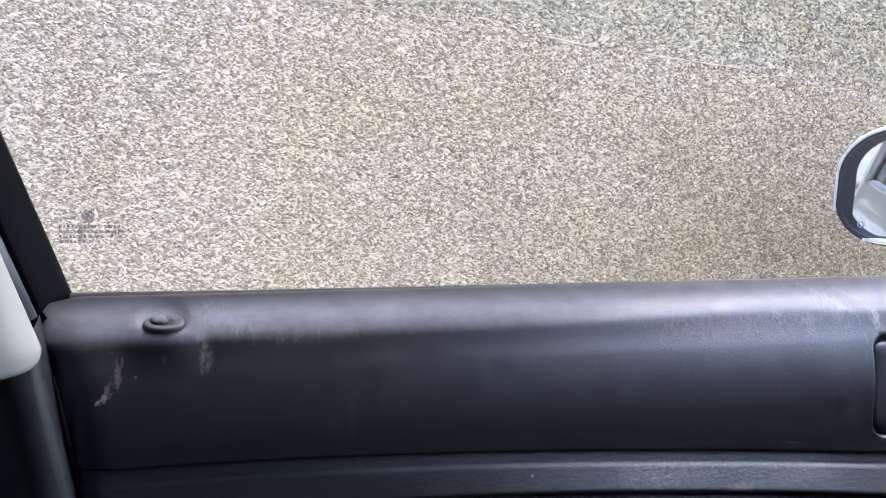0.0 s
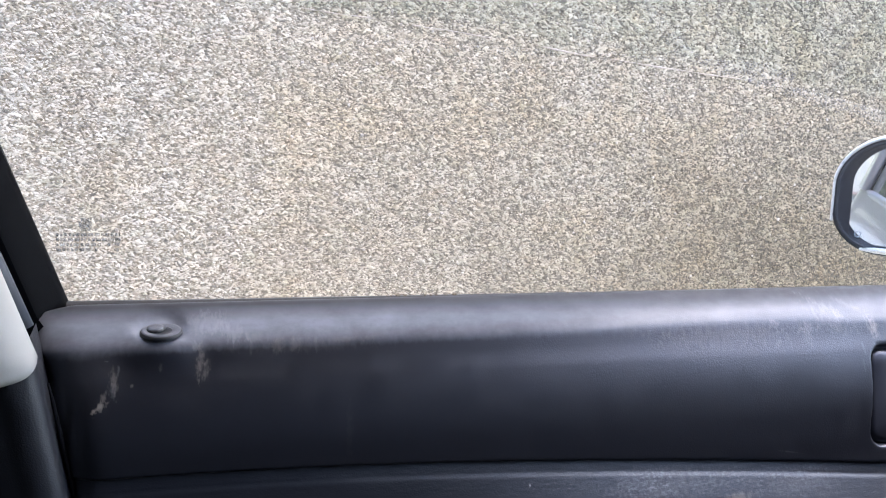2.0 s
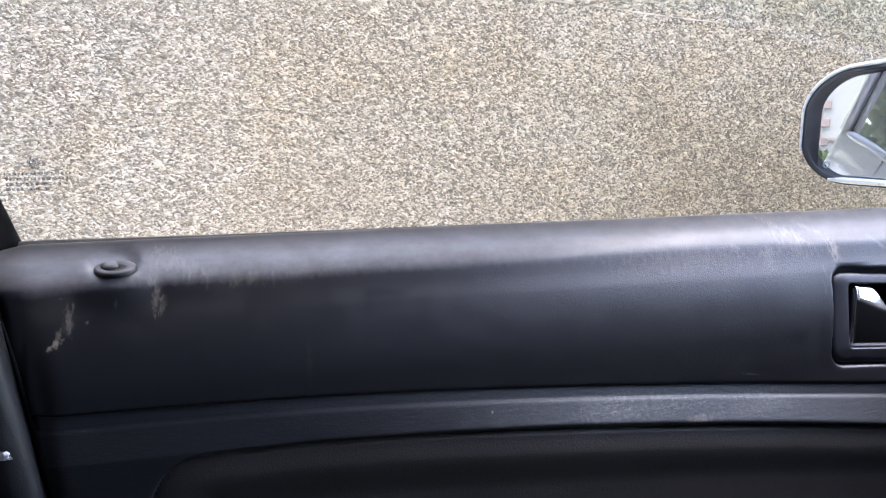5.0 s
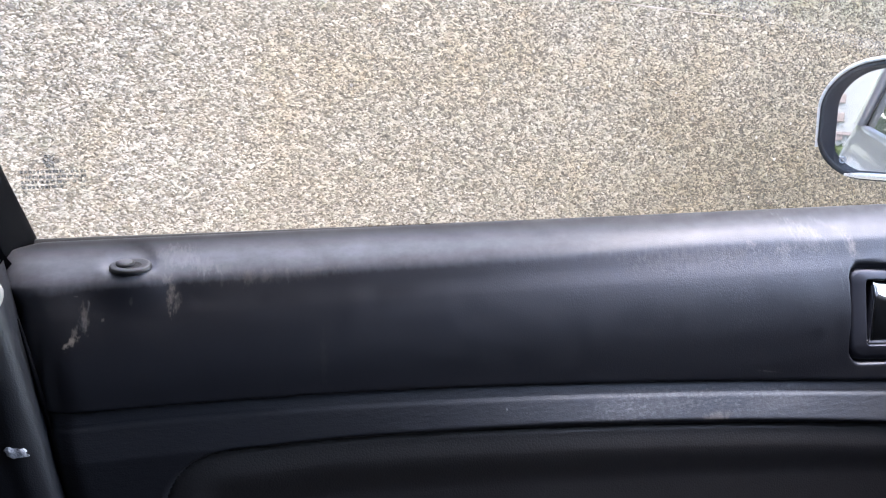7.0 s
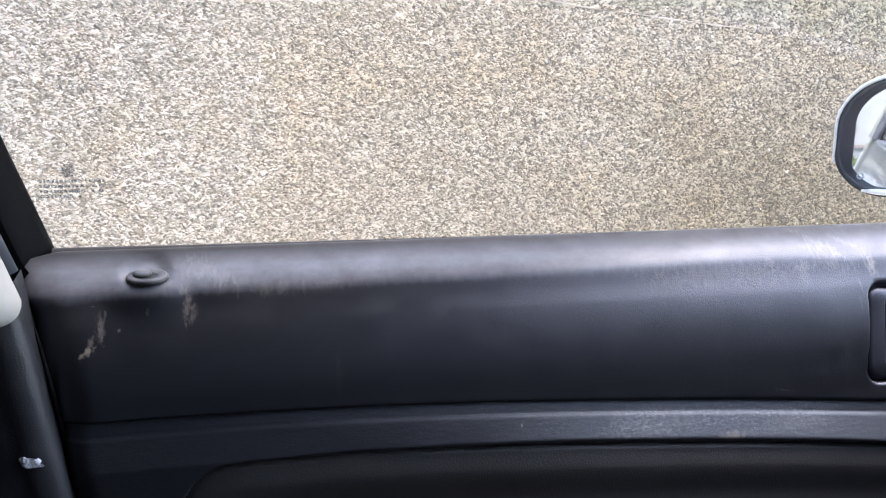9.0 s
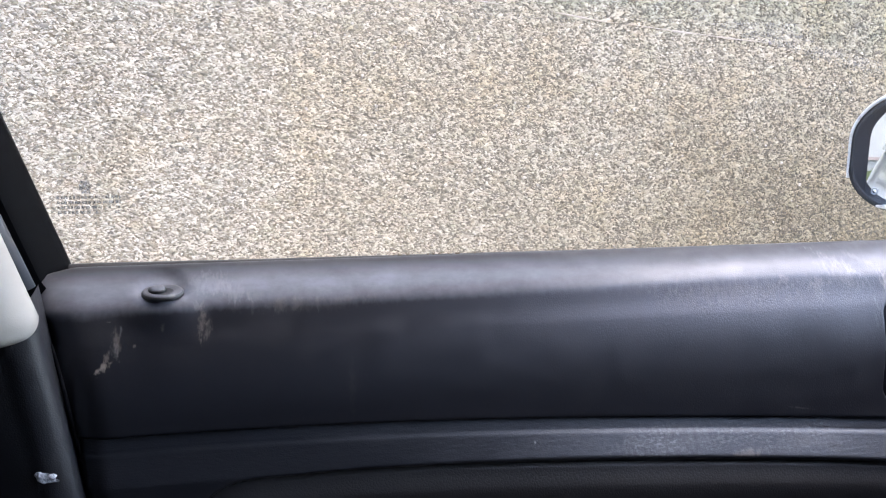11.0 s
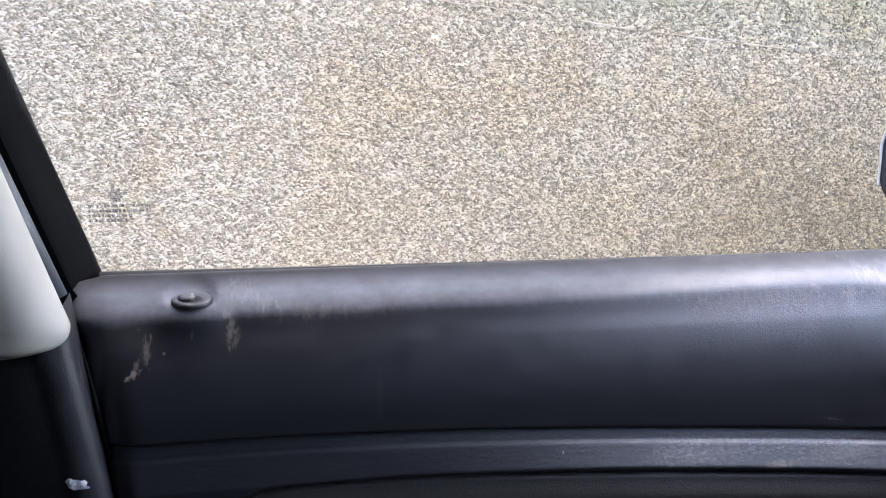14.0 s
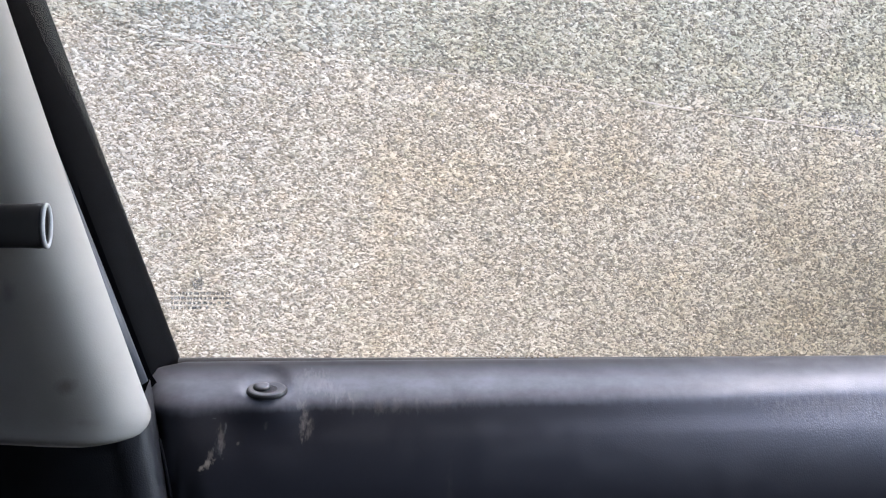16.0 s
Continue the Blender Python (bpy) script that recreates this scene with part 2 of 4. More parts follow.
def chip_material():
    m = Mat("dash_stone_chips", rough=0.75)
    rnd = m.node("NewGeometry").outputs["Random Per Island"]
    ramp = m.node("ValToRGB", {"Fac": rnd})
    e = ramp.color_ramp.elements
    e[0].position, e[0].color = 0.0, (0.14, 0.112, 0.083, 1)
    e[1].position, e[1].color = 1.0, (0.56, 0.47, 0.372, 1)
    for p, c in ((0.16, (0.21, 0.169, 0.126)), (0.34, (0.365, 0.299, 0.226)), (0.62, (0.475, 0.391, 0.297)), (0.88, (0.52, 0.436, 0.339))):
        k = e.new(p)
        k.color = (*c, 1)
    col = ramp.outputs[0]
    wide = m.noise(0.9, 4, 0.6)
    mid = m.noise(4.5, 4, 0.6)
    pos = m.node("SeparateXYZ", {0: m.node("TexCoord").outputs["Object"]})
    s, z = pos.outputs["X"], pos.outputs["Z"]
    col = m.tint(m.ramp(wide, 0.34, 0.68, 0.0, 0.5), col, (1.0, 0.90, 0.76))
    col = m.tint(m.ramp(mid, 0.5, 0.75, 0.0, 0.32), col, (0.79, 0.775, 0.75))
    # the upper coat is greyer in drifts, with pale runs; the chips darken further on, most of all low down
    over = m.math("ADD", z, m.math("MULTIPLY", s, 0.064))
    up = m.ramp(m.math("ADD", over, m.ramp(mid, 0.3, 0.7, -0.05, 0.05)), 1.43, 1.50)
    drift = m.ramp(m.noise(1.7, 5, 0.65), 0.38, 0.62)
    col = m.tint(m.math("MULTIPLY", up, 0.55), col, (0.78, 0.84, 0.83))
    col = m.tint(m.math("MULTIPLY", m.math("MULTIPLY", up, drift), 0.5), col, (0.72, 0.78, 0.74))
    runs = m.ramp(m.noise(3.2, 4, 0.6, (1, 1, 0.18)), 0.54, 0.70)
    col = m.mix(m.math("MULTIPLY", m.math("MULTIPLY", runs, up), 0.35), col, (0.56, 0.475, 0.40))
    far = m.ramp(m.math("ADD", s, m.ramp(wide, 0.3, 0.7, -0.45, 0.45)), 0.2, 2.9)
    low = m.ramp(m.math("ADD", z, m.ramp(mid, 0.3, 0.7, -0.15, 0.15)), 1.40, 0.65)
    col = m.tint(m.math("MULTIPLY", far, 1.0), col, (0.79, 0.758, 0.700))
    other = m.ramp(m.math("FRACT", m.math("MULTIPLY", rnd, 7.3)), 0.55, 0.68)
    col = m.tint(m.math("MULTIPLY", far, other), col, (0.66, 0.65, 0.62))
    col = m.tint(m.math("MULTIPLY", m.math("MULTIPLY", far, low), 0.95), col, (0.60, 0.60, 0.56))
    # hand-sized drifts of lichen grey-green and of warmer grit
    col = m.tint(m.ramp(m.noise(15.0, 4, 0.6, (0.7, 1, 1.3)), 0.50, 0.72, 0.0, 0.55), col, (0.80, 0.86, 0.76))
    col = m.tint(m.ramp(m.noise(21.0, 3, 0.6, (0.8, 1, 1.2)), 0.52, 0.72, 0.0, 0.5), col, (0.98, 0.86, 0.74))
    ochre = m.ramp(m.noise(2.4, 5, 0.65), 0.50, 0.68)
    col = m.tint(m.math("MULTIPLY", ochre, 0.42), col, (1.02, 0.90, 0.68))
    # the stones are greyer towards the rear of the car
    col = m.tint(m.ramp(m.math("ADD", s, m.ramp(wide, 0.3, 0.7, -0.2, 0.2)), 0.25, -0.40), col, (0.955, 0.990, 1.055))
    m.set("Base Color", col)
    m.bump(m.noise(260.0, 3), 0.4, 0.002)
    return m


CHIPS = chip_material()
STONE = Mat("larger_stones", rough=0.75)
STONE.set("Base Color", STONE.mix(STONE.node("ObjectInfo").outputs["Random"], (0.22, 0.178, 0.14), (0.47, 0.39, 0.31)))
STONE.bump(STONE.noise(260.0, 3), 0.4, 0.002)
COAT = Mat("render_coat", (0.42, 0.37, 0.31), 0.9)
coat_at = COAT.node("SeparateXYZ", {0: COAT.node("TexCoord").outputs["Object"]})
far_coat, high_coat = coat_at.outputs["X"], coat_at.outputs["Z"]
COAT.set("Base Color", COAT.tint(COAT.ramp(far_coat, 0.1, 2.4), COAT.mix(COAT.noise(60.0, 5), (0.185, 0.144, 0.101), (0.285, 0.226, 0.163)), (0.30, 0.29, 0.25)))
# beyond the dashed stretch the coat is bare
dashed = COAT.math("MULTIPLY", COAT.math("MULTIPLY", COAT.ramp(far_coat, -0.97, -0.93), COAT.ramp(far_coat, 4.02, 3.98)), COAT.math("MULTIPLY", COAT.ramp(high_coat, 0.40, 0.44), COAT.ramp(high_coat, 1.84, 1.80)))
COAT.set("Base Color", COAT.mix(dashed, COAT.mix(COAT.noise(3.0, 6), (0.17, 0.14, 0.11), (0.25, 0.205, 0.16)), COAT.b.inputs["Base Color"].links[0].from_socket))
COAT.bump(COAT.voronoi(85.0), 0.9, 0.008)
JOINT = Mat("pale_mortar", (0.44, 0.355, 0.295), 0.9)
JOINT.bump(JOINT.noise(180.0), 0.5, 0.003)
DRIVE = Mat("drive_concrete", (0.33, 0.32, 0.30), 0.85)
DRIVE.set("Base Color", DRIVE.mix(DRIVE.noise(2.0, 6), (0.22, 0.22, 0.205), (0.38, 0.37, 0.345)))
DRIVE.bump(DRIVE.noise(120.0, 4), 0.4, 0.004)
PALE_WALL = Mat("pale_house_render", (0.72, 0.71, 0.68), 0.9)
PALE_WALL.set("Base Color", PALE_WALL.mix(PALE_WALL.noise(1.5, 5), (0.185, 0.184, 0.182), (0.23, 0.229, 0.225)))
QUOIN_A = Mat("quoin_stone", (0.165, 0.130, 0.122), 0.85)
QUOIN_A.bump(QUOIN_A.noise(30.0), 0.5, 0.01)
SLATE = Mat("slate_roof", (0.06, 0.06, 0.066), 0.7)
SLATE.bump(SLATE.noise(12.0), 0.5, 0.02)
BARK = Mat("bark", (0.12, 0.09, 0.06), 0.9)
BARK.bump(BARK.noise(25.0, 5, 0.6, (1, 1, 0.2)), 0.8, 0.02)
LEAF = Mat("leaves", (0.08, 0.13, 0.03), 0.6)
LEAF.set("Base Color", LEAF.mix(LEAF.node("NewGeometry").outputs["Random Per Island"], (0.035, 0.06, 0.028), (0.15, 0.18, 0.07)))


# ---- mesh helpers ----
def thing(name, label, category, at=(0, 0, 0), kind="", group=""):
    ob = new(name)
    ob.location = at
    ob.empty_display_size = 0.05
    return tagged(ob, label, category, group, kind)


def part(name, bm, material, parent=None, label="", smooth=True, bevel=0.0):
    me = bpy.data.meshes.new(name)
    bmesh.ops.recalc_face_normals(bm, faces=bm.faces)
    bm.to_mesh(me)
    bm.free()
    me.materials.append(material.m)
    if smooth:
        me.shade_smooth()
    ob = new(name, me)
    if parent:
        ob.parent = parent
        bpy.context.view_layer.update()
        ob.matrix_parent_inverse = parent.matrix_world.inverted()
    if bevel:
        b = ob.modifiers.new("bevel", "BEVEL")
        b.width, b.segments, b.limit_method = bevel, 3, "ANGLE"
        b.harden_normals = True
    if label:
        tagged(ob, label)
    return ob


def sheet(bm, rows, close=False):
    """Quads between rows of points."""
    vs = [[bm.verts.new(p) for p in row] for row in rows]
    for a, b in zip(vs, vs[1:]):
        n = len(a)
        for i in range(n if close else n - 1):
            bm.faces.new((a[i], a[(i + 1) % n], b[(i + 1) % n], b[i]))
    return vs


def box(bm, lo, hi):
    m = Matrix.Translation((Vector(lo) + Vector(hi)) / 2) @ Matrix.Diagonal((*(Vector(hi) - Vector(lo)), 1))
    bmesh.ops.create_cube(bm, size=1, matrix=m)
    return bm


def slab(bm, corners, thick):
    """A plate over a polygon, thickened along its normal."""
    c = [Vector(p) for p in corners]
    n = (c[1] - c[0]).cross(c[2] - c[0]).normalized() * thick
    a = [bm.verts.new(p) for p in c]
    b = [bm.verts.new(p + n) for p in c]
    bm.faces.new(a)
    bm.faces.new(b[::-1])
    k = len(c)
    for i in range(k):
        bm.faces.new((a[i], b[i], b[(i + 1) % k], a[(i + 1) % k]))
    return bm


def rounded(w, h, r, seg=8):
    """A rounded rectangle round the origin; r holds the radii of its corners, from lower left, anticlockwise."""
    out = []
    for k, (sx, sy) in enumerate(((-1, -1), (1, -1), (1, 1), (-1, 1))):
        q = min(r[k], w / 2 - 1e-5, h / 2 - 1e-5)
        cx, cy = sx * (w / 2 - q), sy * (h / 2 - q)
        for i in range(seg + 1):
            a = math.pi + k * math.pi / 2 + i / seg * math.pi / 2
            out.append((cx + q * math.cos(a), cy + q * math.sin(a)))
    return out


def tube(bm, pts, radius, seg=12, cap=True):
    """A round bar along points."""
    rows = []
    for i, p in enumerate(pts):
        d = (Vector(pts[min(i + 1, len(pts) - 1)]) - Vector(pts[max(i - 1, 0)])).normalized()
        u = d.orthogonal().normalized()
        v = d.cross(u)
        r = radius[i] if isinstance(radius, (list, tuple)) else radius
        rows.append([Vector(p) + (u * math.cos(a) + v * math.sin(a)) * r for a in (2 * math.pi * k / seg for k in range(seg))])
    # keep the rings from twisting
    for i in range(1, len(rows)):
        k = min(range(seg), key=lambda s: (rows[i][s] - rows[i - 1][0]).length)
        rows[i] = rows[i][k:] + rows[i][:k]
    vs = sheet(bm, rows, True)
    if cap:
        bm.faces.new(vs[0])
        bm.faces.new(vs[-1])
    return bm


def ease(a, b, x):
    t = min(max((x - a) / (b - a), 0.0), 1.0)
    return t * t * (3 - 2 * t)


# ---- the wall beside the car ----
WALL_Y, WALL_SLOPE = 2.10, 0.1406
WALL_TURN = math.atan(WALL_SLOPE)
WALL_M = Matrix.Translation((0, WALL_Y, 0)) @ Matrix.Rotation(WALL_TURN, 4, "Z")


def coat_joint(s):
    """Height of the edge between the lower and the upper coat."""
    return 1.452 - 0.064 * s + 0.008 * math.sin(2.3 * s + 0.5) + 0.006 * noise.noise((s * 4, 3.1, 0))


bm = bmesh.new()
box(bm, (-5.5, 0, -0.3), (9.0, 0.22, 4.4))
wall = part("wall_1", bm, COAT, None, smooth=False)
wall.matrix_world = WALL_M
tagged(wall, "cream and grey stone-dashed render wall along the drive", "wall", kind="structure")

# The pale edge of the joint, broken off in places.
bm = bmesh.new()
for s0, s1 in ((-0.42, -0.05), (0.30, 0.56), (0.66, 0.98), (1.14, 1.42), (1.45, 2.16)):
    n = int((s1 - s0) / 0.015)
    rows = [[], [], []]
    for i in range(n + 1):
        s = s0 + (s1 - s0) * i / n
        z = coat_joint(s)
        wd = 0.0062 * (0.35 + 1.1 * abs(noise.noise((s * 9, 7.7, 2)))) * min(1, 6 * i / n + 0.15, 6 * (n - i) / n + 0.15)
        for k, (dz, o) in enumerate(((-wd, -0.001), (0, 0.0052 + 0.0030 * noise.noise((s * 60, 1.3, 5))), (wd * 0.7, 0.0))):
            rows[k].append(Vector((s, -o, z + dz)))
    sheet(bm, rows)
ridge = part("coat_edge", bm, JOINT, wall, "pale pinkish ridge where two render coats meet")
ridge.matrix_parent_inverse = Matrix()


def stone_chips():
    """Stone chips thrown on the render: low five-sided pyramids with off-centre tops, as one mesh."""
    rng = np.random.default_rng(7)
    pitch = 0.0049
    gs, gz = np.meshgrid(np.arange(-0.95, 4.0, pitch), np.arange(0.42, 1.82, pitch))
    gs = (gs + rng.uniform(-0.5, 0.5, gs.shape) * pitch).ravel()
    gz = (gz + rng.uniform(-0.5, 0.5, gz.shape) * pitch).ravel()
    far = np.clip((gs - 0.3) / 2.0, 0, 1)
    keep = rng.random(len(gs)) < 0.80 - 0.20 * far - 0.06 * (gz > 1.452 - 0.064 * gs)
    gs, gz, far = gs[keep], gz[keep], far[keep]
    n = len(gs)
    above = gz > 1.452 - 0.064 * gs
    size = rng.gamma(6.0, 0.0022 / 6, n) * np.where(above, 1.12, 1.0) * (1 + 0.24 * far)
    turn = rng.normal(-0.08, 0.42, n)
    longer = rng.uniform(1.5, 3.2, n)
    ang = np.arange(5) * 2 * np.pi / 5 + rng.uniform(-0.35, 0.35, (n, 5))
    rad = size[:, None] * rng.uniform(0.75, 1.25, (n, 5))
    u, v = rad * np.cos(ang) * longer[:, None], rad * np.sin(ang)
    c, s = np.cos(turn)[:, None], np.sin(turn)[:, None]
    base = np.where(above, 0.0008, 0.0)
    pts = np.empty((n, 6, 3))
    pts[:, :5, 0] = gs[:, None] + c * u - s * v
    pts[:, :5, 2] = gz[:, None] + s * u + c * v
    pts[:, :5, 1] = -base[:, None] - rng.uniform(-0.001, 0.002, (n, 5))
    pts[:, 5, 0] = gs + rng.normal(0, 0.35, n) * size
    pts[:, 5, 2] = gz + rng.normal(0, 0.35, n) * size
    pts[:, 5, 1] = -base - size * rng.uniform(0.45, 1.05, n)
    i = np.arange(5)
    tri = np.stack([i, (i + 1) % 5, np.full(5, 5)], 1)
    faces = (tri[None] + 6 * np.arange(n)[:, None, None]).reshape(-1, 3)
    me = bpy.data.meshes.new("stone_chips")
    me.vertices.add(6 * n)
    me.vertices.foreach_set("co", pts.ravel())
    me.loops.add(15 * n)
    me.loops.foreach_set("vertex_index", faces.ravel().astype(np.int32))
    me.polygons.add(5 * n)
    me.polygons.foreach_set("loop_start", np.arange(0, 15 * n, 3, dtype=np.int32))
    me.update(calc_edges=True)
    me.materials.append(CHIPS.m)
    ob = new("stone_chips", me)
    ob.parent = wall
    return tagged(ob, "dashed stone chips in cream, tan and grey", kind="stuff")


stone_chips()

# A small hole with a pale lip near the joint's end.
bm = bmesh.new()
tube(bm, [Vector((2.145, 0.003, 1.309)), Vector((2.145, -0.007, 1.309))], [0.010, 0.006], 9)
hole = part("wall_plug", bm, QUOIN_A, wall, "dark plug hole in the render", smooth=False)
hole.matrix_parent_inverse = Matrix()

# ---- ground and what stands behind the car ----
bm = bmesh.new()
sheet(bm, [[Vector((x, y, 0)) for x in (-900, -30, -10, 0, 10, 30, 900)] for y in (-900, -30, -10, 0, 10, 30, 900)])
tagged(part("ground", bm, DRIVE, None, smooth=False), "weathered grey concrete drive", "ground", kind="structure")


def house():
    h = thing("house", "pale rendered house gable with brownish grey quoin stones", "house", (-11, 0, 0))
    bm = box(bmesh.new(), (-17.0, -7.1, 0), (-11.0, -0.51, 5.2))
    part("wall", bm, PALE_WALL, h, smooth=False)
    bm = bmesh.new()
    slab(bm, [(-10.7, -7.4, 5.1), (-10.7, -0.34, 5.1), (-14, -0.34, 7.2), (-14, -7.4, 7.2)], 0.12)
    slab(bm, [(-14, -7.4, 7.2), (-14, -0.34, 7.2), (-17.3, -0.34, 5.1), (-17.3, -7.4, 5.1)], 0.12)
    part("roof", bm, SLATE, h, smooth=False)
    bm = box(bmesh.new(), (-11.0, -6.5, 0.62), (-10.95, -0.56, 0.66))
    part("plinth_drip", bm, QUOIN_A, h, "thin grey drip course", smooth=False)
    for i in range(40):
        w = 0.07 if i % 2 else 0.17
        bm = box(bmesh.new(), (-11.2, -0.48 - w, 0.02 + i * 0.13), (-10.96, -0.48, 0.145 + i * 0.13))
        part("quoin", bm, QUOIN_A, h, smooth=False, bevel=0.012)
    return h


house()

# Unseen plain wall, added across the drive to keep sky light off.
bm = box(bmesh.new(), (-7.5, -4.1, -0.3), (6.5, -3.8, 4.6))
tagged(part("wall_2", bm, SLATE, None, smooth=False), "plain dark wall across the drive, unseen, added to block sky light", "wall", kind="structure")


def tree(name, at, height, spread, seed, label, leaves=420, leaf=0.08):
    rng = random.Random(seed)
    t = thing(name, label, "tree", at)
    x0, y0, z0 = at
    bm = bmesh.new()
    top = height * 0.55
    tube(bm, [Vector((x0 + 0.1 * i * rng.uniform(-1, 1), y0 + 0.1 * i * rng.uniform(-1, 1), z0 + top * i / 5)) for i in range(6)],
         [0.16 - 0.02 * i for i in range(6)], 10)
    ends = []
    for i in range(9):
        a, l = i * 2.4, spread * rng.uniform(0.5, 0.95)
        s = Vector((x0, y0, z0 + top * rng.uniform(0.4, 0.95)))
        e = s + Vector((math.cos(a) * l, math.sin(a) * l, height * rng.uniform(0.1, 0.4)))
        tube(bm, [s, s.lerp(e, 0.5) + Vector((0, 0, 0.1)), e], [0.06, 0.04, 0.015], 6)
        ends.append((s, e))
    part("trunk", bm, BARK, t)
    bm = bmesh.new()
    for s, e in ends:
        for _ in range(leaves):
            c = s.lerp(e, rng.uniform(0.25, 1.1)) + Vector([rng.gauss(0, spread * 0.2) for _ in range(3)])
            u = Vector([rng.gauss(0, 1) for _ in range(3)]).normalized() * leaf * rng.uniform(0.6, 1.4)
            v = u.orthogonal().normalized() * u.length * 0.5
            bm.faces.new([bm.verts.new(p) for p in (c - u, c + v, c + u, c - v)])
    tagged(part("crown", bm, LEAF, t, smooth=False), kind="stuff")
    return t


tree("tree", (-8.6, 1.9, 0), 5.0, 1.6, 3, "young leafy tree with yellow-green leaves by the drive", 900, 0.07)
tree("hedge_tree", (-15.5, 2.2, 0), 6.5, 2.6, 11, "broad leafy green tree behind the house corner", 2600, 0.20)
tree("shrub", (-10.4, -0.55, -0.25), 0.75, 0.28, 5, "low green shrub at the foot of the house")

# ---- the car: shell ----
car = thing("car", "parked silver car with black door trim and cream pillars", "car")
SKIN = [(0.105, 0.925), (0.116, 0.90), (0.138, 0.85), (0.151, 0.79), (0.154, 0.72), (0.145, 0.64), (0.148, 0.60), (0.142, 0.45), (0.120, 0.30), (0.08, 0.20)]
TAIL = -1.86


def pull(x):
    """How far the flank draws in towards the tail."""
    return 0.028 * min(max((-0.10 - x) / 1.15, 0.0), 1.0) + 0.075 * max(0.0, (-1.30 - x) / 0.56) ** 2.2


def flank(x0, x1, side=1, n=40, drop=0.0):
    """Outer skin of a door or wing between two places along the car; it draws in towards the tail."""
    rows = []
    for i in range(n + 1):
        x = x0 + (x1 - x0) * i / n
        rise = 0.026 * min(max(-x / 1.25, 0.0), 1.2)
        arch = 0.016 * math.exp(-((x + 1.42) / 0.22) ** 2)
        row = []
        for y, z in SKIN:
            y2 = y - pull(x) + arch * ease(0.86, 0.74, z)
            row.append(Vector((x, y2 if side > 0 else -1.40 - y2, z - drop * ease(0.86, 0.92, z) + (rise if z > 0.6 else 0))))
        rows.append(row)
    return rows


def skin_part(name, x0, x1, side, parent, label="", drop=0.0):
    bm = bmesh.new()
    rows = flank(x0, x1, side, 40, drop)
    sheet(bm, rows)
    sheet(bm, [[p + Vector((0, -0.012 * side, 0)) for p in r] for r in rows][::-1])
    return part(name, bm, SILVER, parent, label)


skin_part("rear_door_skin", -0.905, -0.105, 1, car, "silver painted rear door")
skin_part("rear_wing", TAIL, -0.912, 1, car, "silver painted rear wing")
skin_part("front_wing", 1.03, 1.75, 1, car)
skin_part("far_side_skin", TAIL, 1.75, -1, car)


def beltline(x):
    return 0.925 + 0.026 * min(max(-x / 1.25, 0.0), 1.2)


# Belt moulding under the rear window, dark window edge, tinted glass and the pillar behind it.
bm = bmesh.new()
sheet(bm, [[Vector((x, 0.101 - pull(x) + o * ease(-1.33, -1.10, x), beltline(x) - 0.004 * ease(-0.45, -0.10, x) + dz * (0.25 + 0.75 * ease(-1.33, -1.0, x)))) for o, dz in ((0.0, -0.016), (0.009, -0.012), (0.010, -0.002), (0.0, 0.003), (-0.022, 0.006))]
           for x in [-0.10 - 0.05 * i for i in range(25)]])
part("belt_moulding", bm, SILVER, car)
bm = bmesh.new()
tube(bm, [(x, 0.108 - pull(x), beltline(x) - 0.017) for x in [-0.10 - 0.06 * i for i in range(21)]], 0.0035, 6)
part("belt_seal", bm, RUBBER, car)
GL = lambda x, z: Vector((x, 0.092 - pull(x) - 0.30 * (z - 0.93), z))
bm = bmesh.new()
slab(bm, [GL(-0.13, 0.915), GL(-1.25, 0.958), GL(-0.95, 1.33), GL(-0.22, 1.34)], 0.004)
glass = part("rear_side_glass", bm, DARK_GLASS, car, "dark tinted rear side window", smooth=False)
glass.visible_shadow = False
bm = bmesh.new()
tube(bm, [GL(-1.26, 0.952), GL(-1.11, 1.13), GL(-0.955, 1.335)], 0.007, 8)
part("window_rubber", bm, RUBBER, car)
bm = bmesh.new()
slab(bm, [GL(-1.27, 0.945), GL(-1.50, 0.950), GL(-1.16, 1.33), GL(-0.97, 1.345)], 0.03)
part("rear_pillar", bm, SILVER, car)

# Roof with headlining, floor, screen pillars and the far side, with their window openings.
bm = bmesh.new()
sheet(bm, [[Vector((x, y, 1.36 + 0.05 * math.sin(math.pi * (y + 1.46) / 1.5) - 0.03 * abs(x + 0.5) ** 2)) for y in [0.02 - 1.46 * j / 12 for j in range(13)]]
           for x in [0.55 - 0.175 * i for i in range(11)]])
part("headlining", bm, LINER, car, "cream fabric headlining")
bm = bmesh.new()
sheet(bm, [[Vector((x, y, 1.39 + 0.055 * math.sin(math.pi * (y + 1.46) / 1.5) - 0.03 * abs(x + 0.5) ** 2)) for y in [0.035 - 1.49 * j / 12 for j in range(13)]]
           for x in [0.58 - 0.18 * i for i in range(11)]])
part("roof_skin", bm, SILVER, car)
bm = box(bmesh.new(), (-1.75, -1.38, 0.20), (1.3, 0.06, 0.24))
part("floor_pan", bm, DASH, car, smooth=False)
bm = bmesh.new()
sheet(bm, [[Vector((x, y, z)) for y in (-1.38, -0.9, -0.4, 0.04)] for x, z in ((0.80, 0.30), (0.82, 0.62), (0.74, 0.80), (0.78, 0.90), (0.95, 0.935), (1.28, 0.93))])
part("dashboard", bm, DASH, car)
bm = bmesh.new()
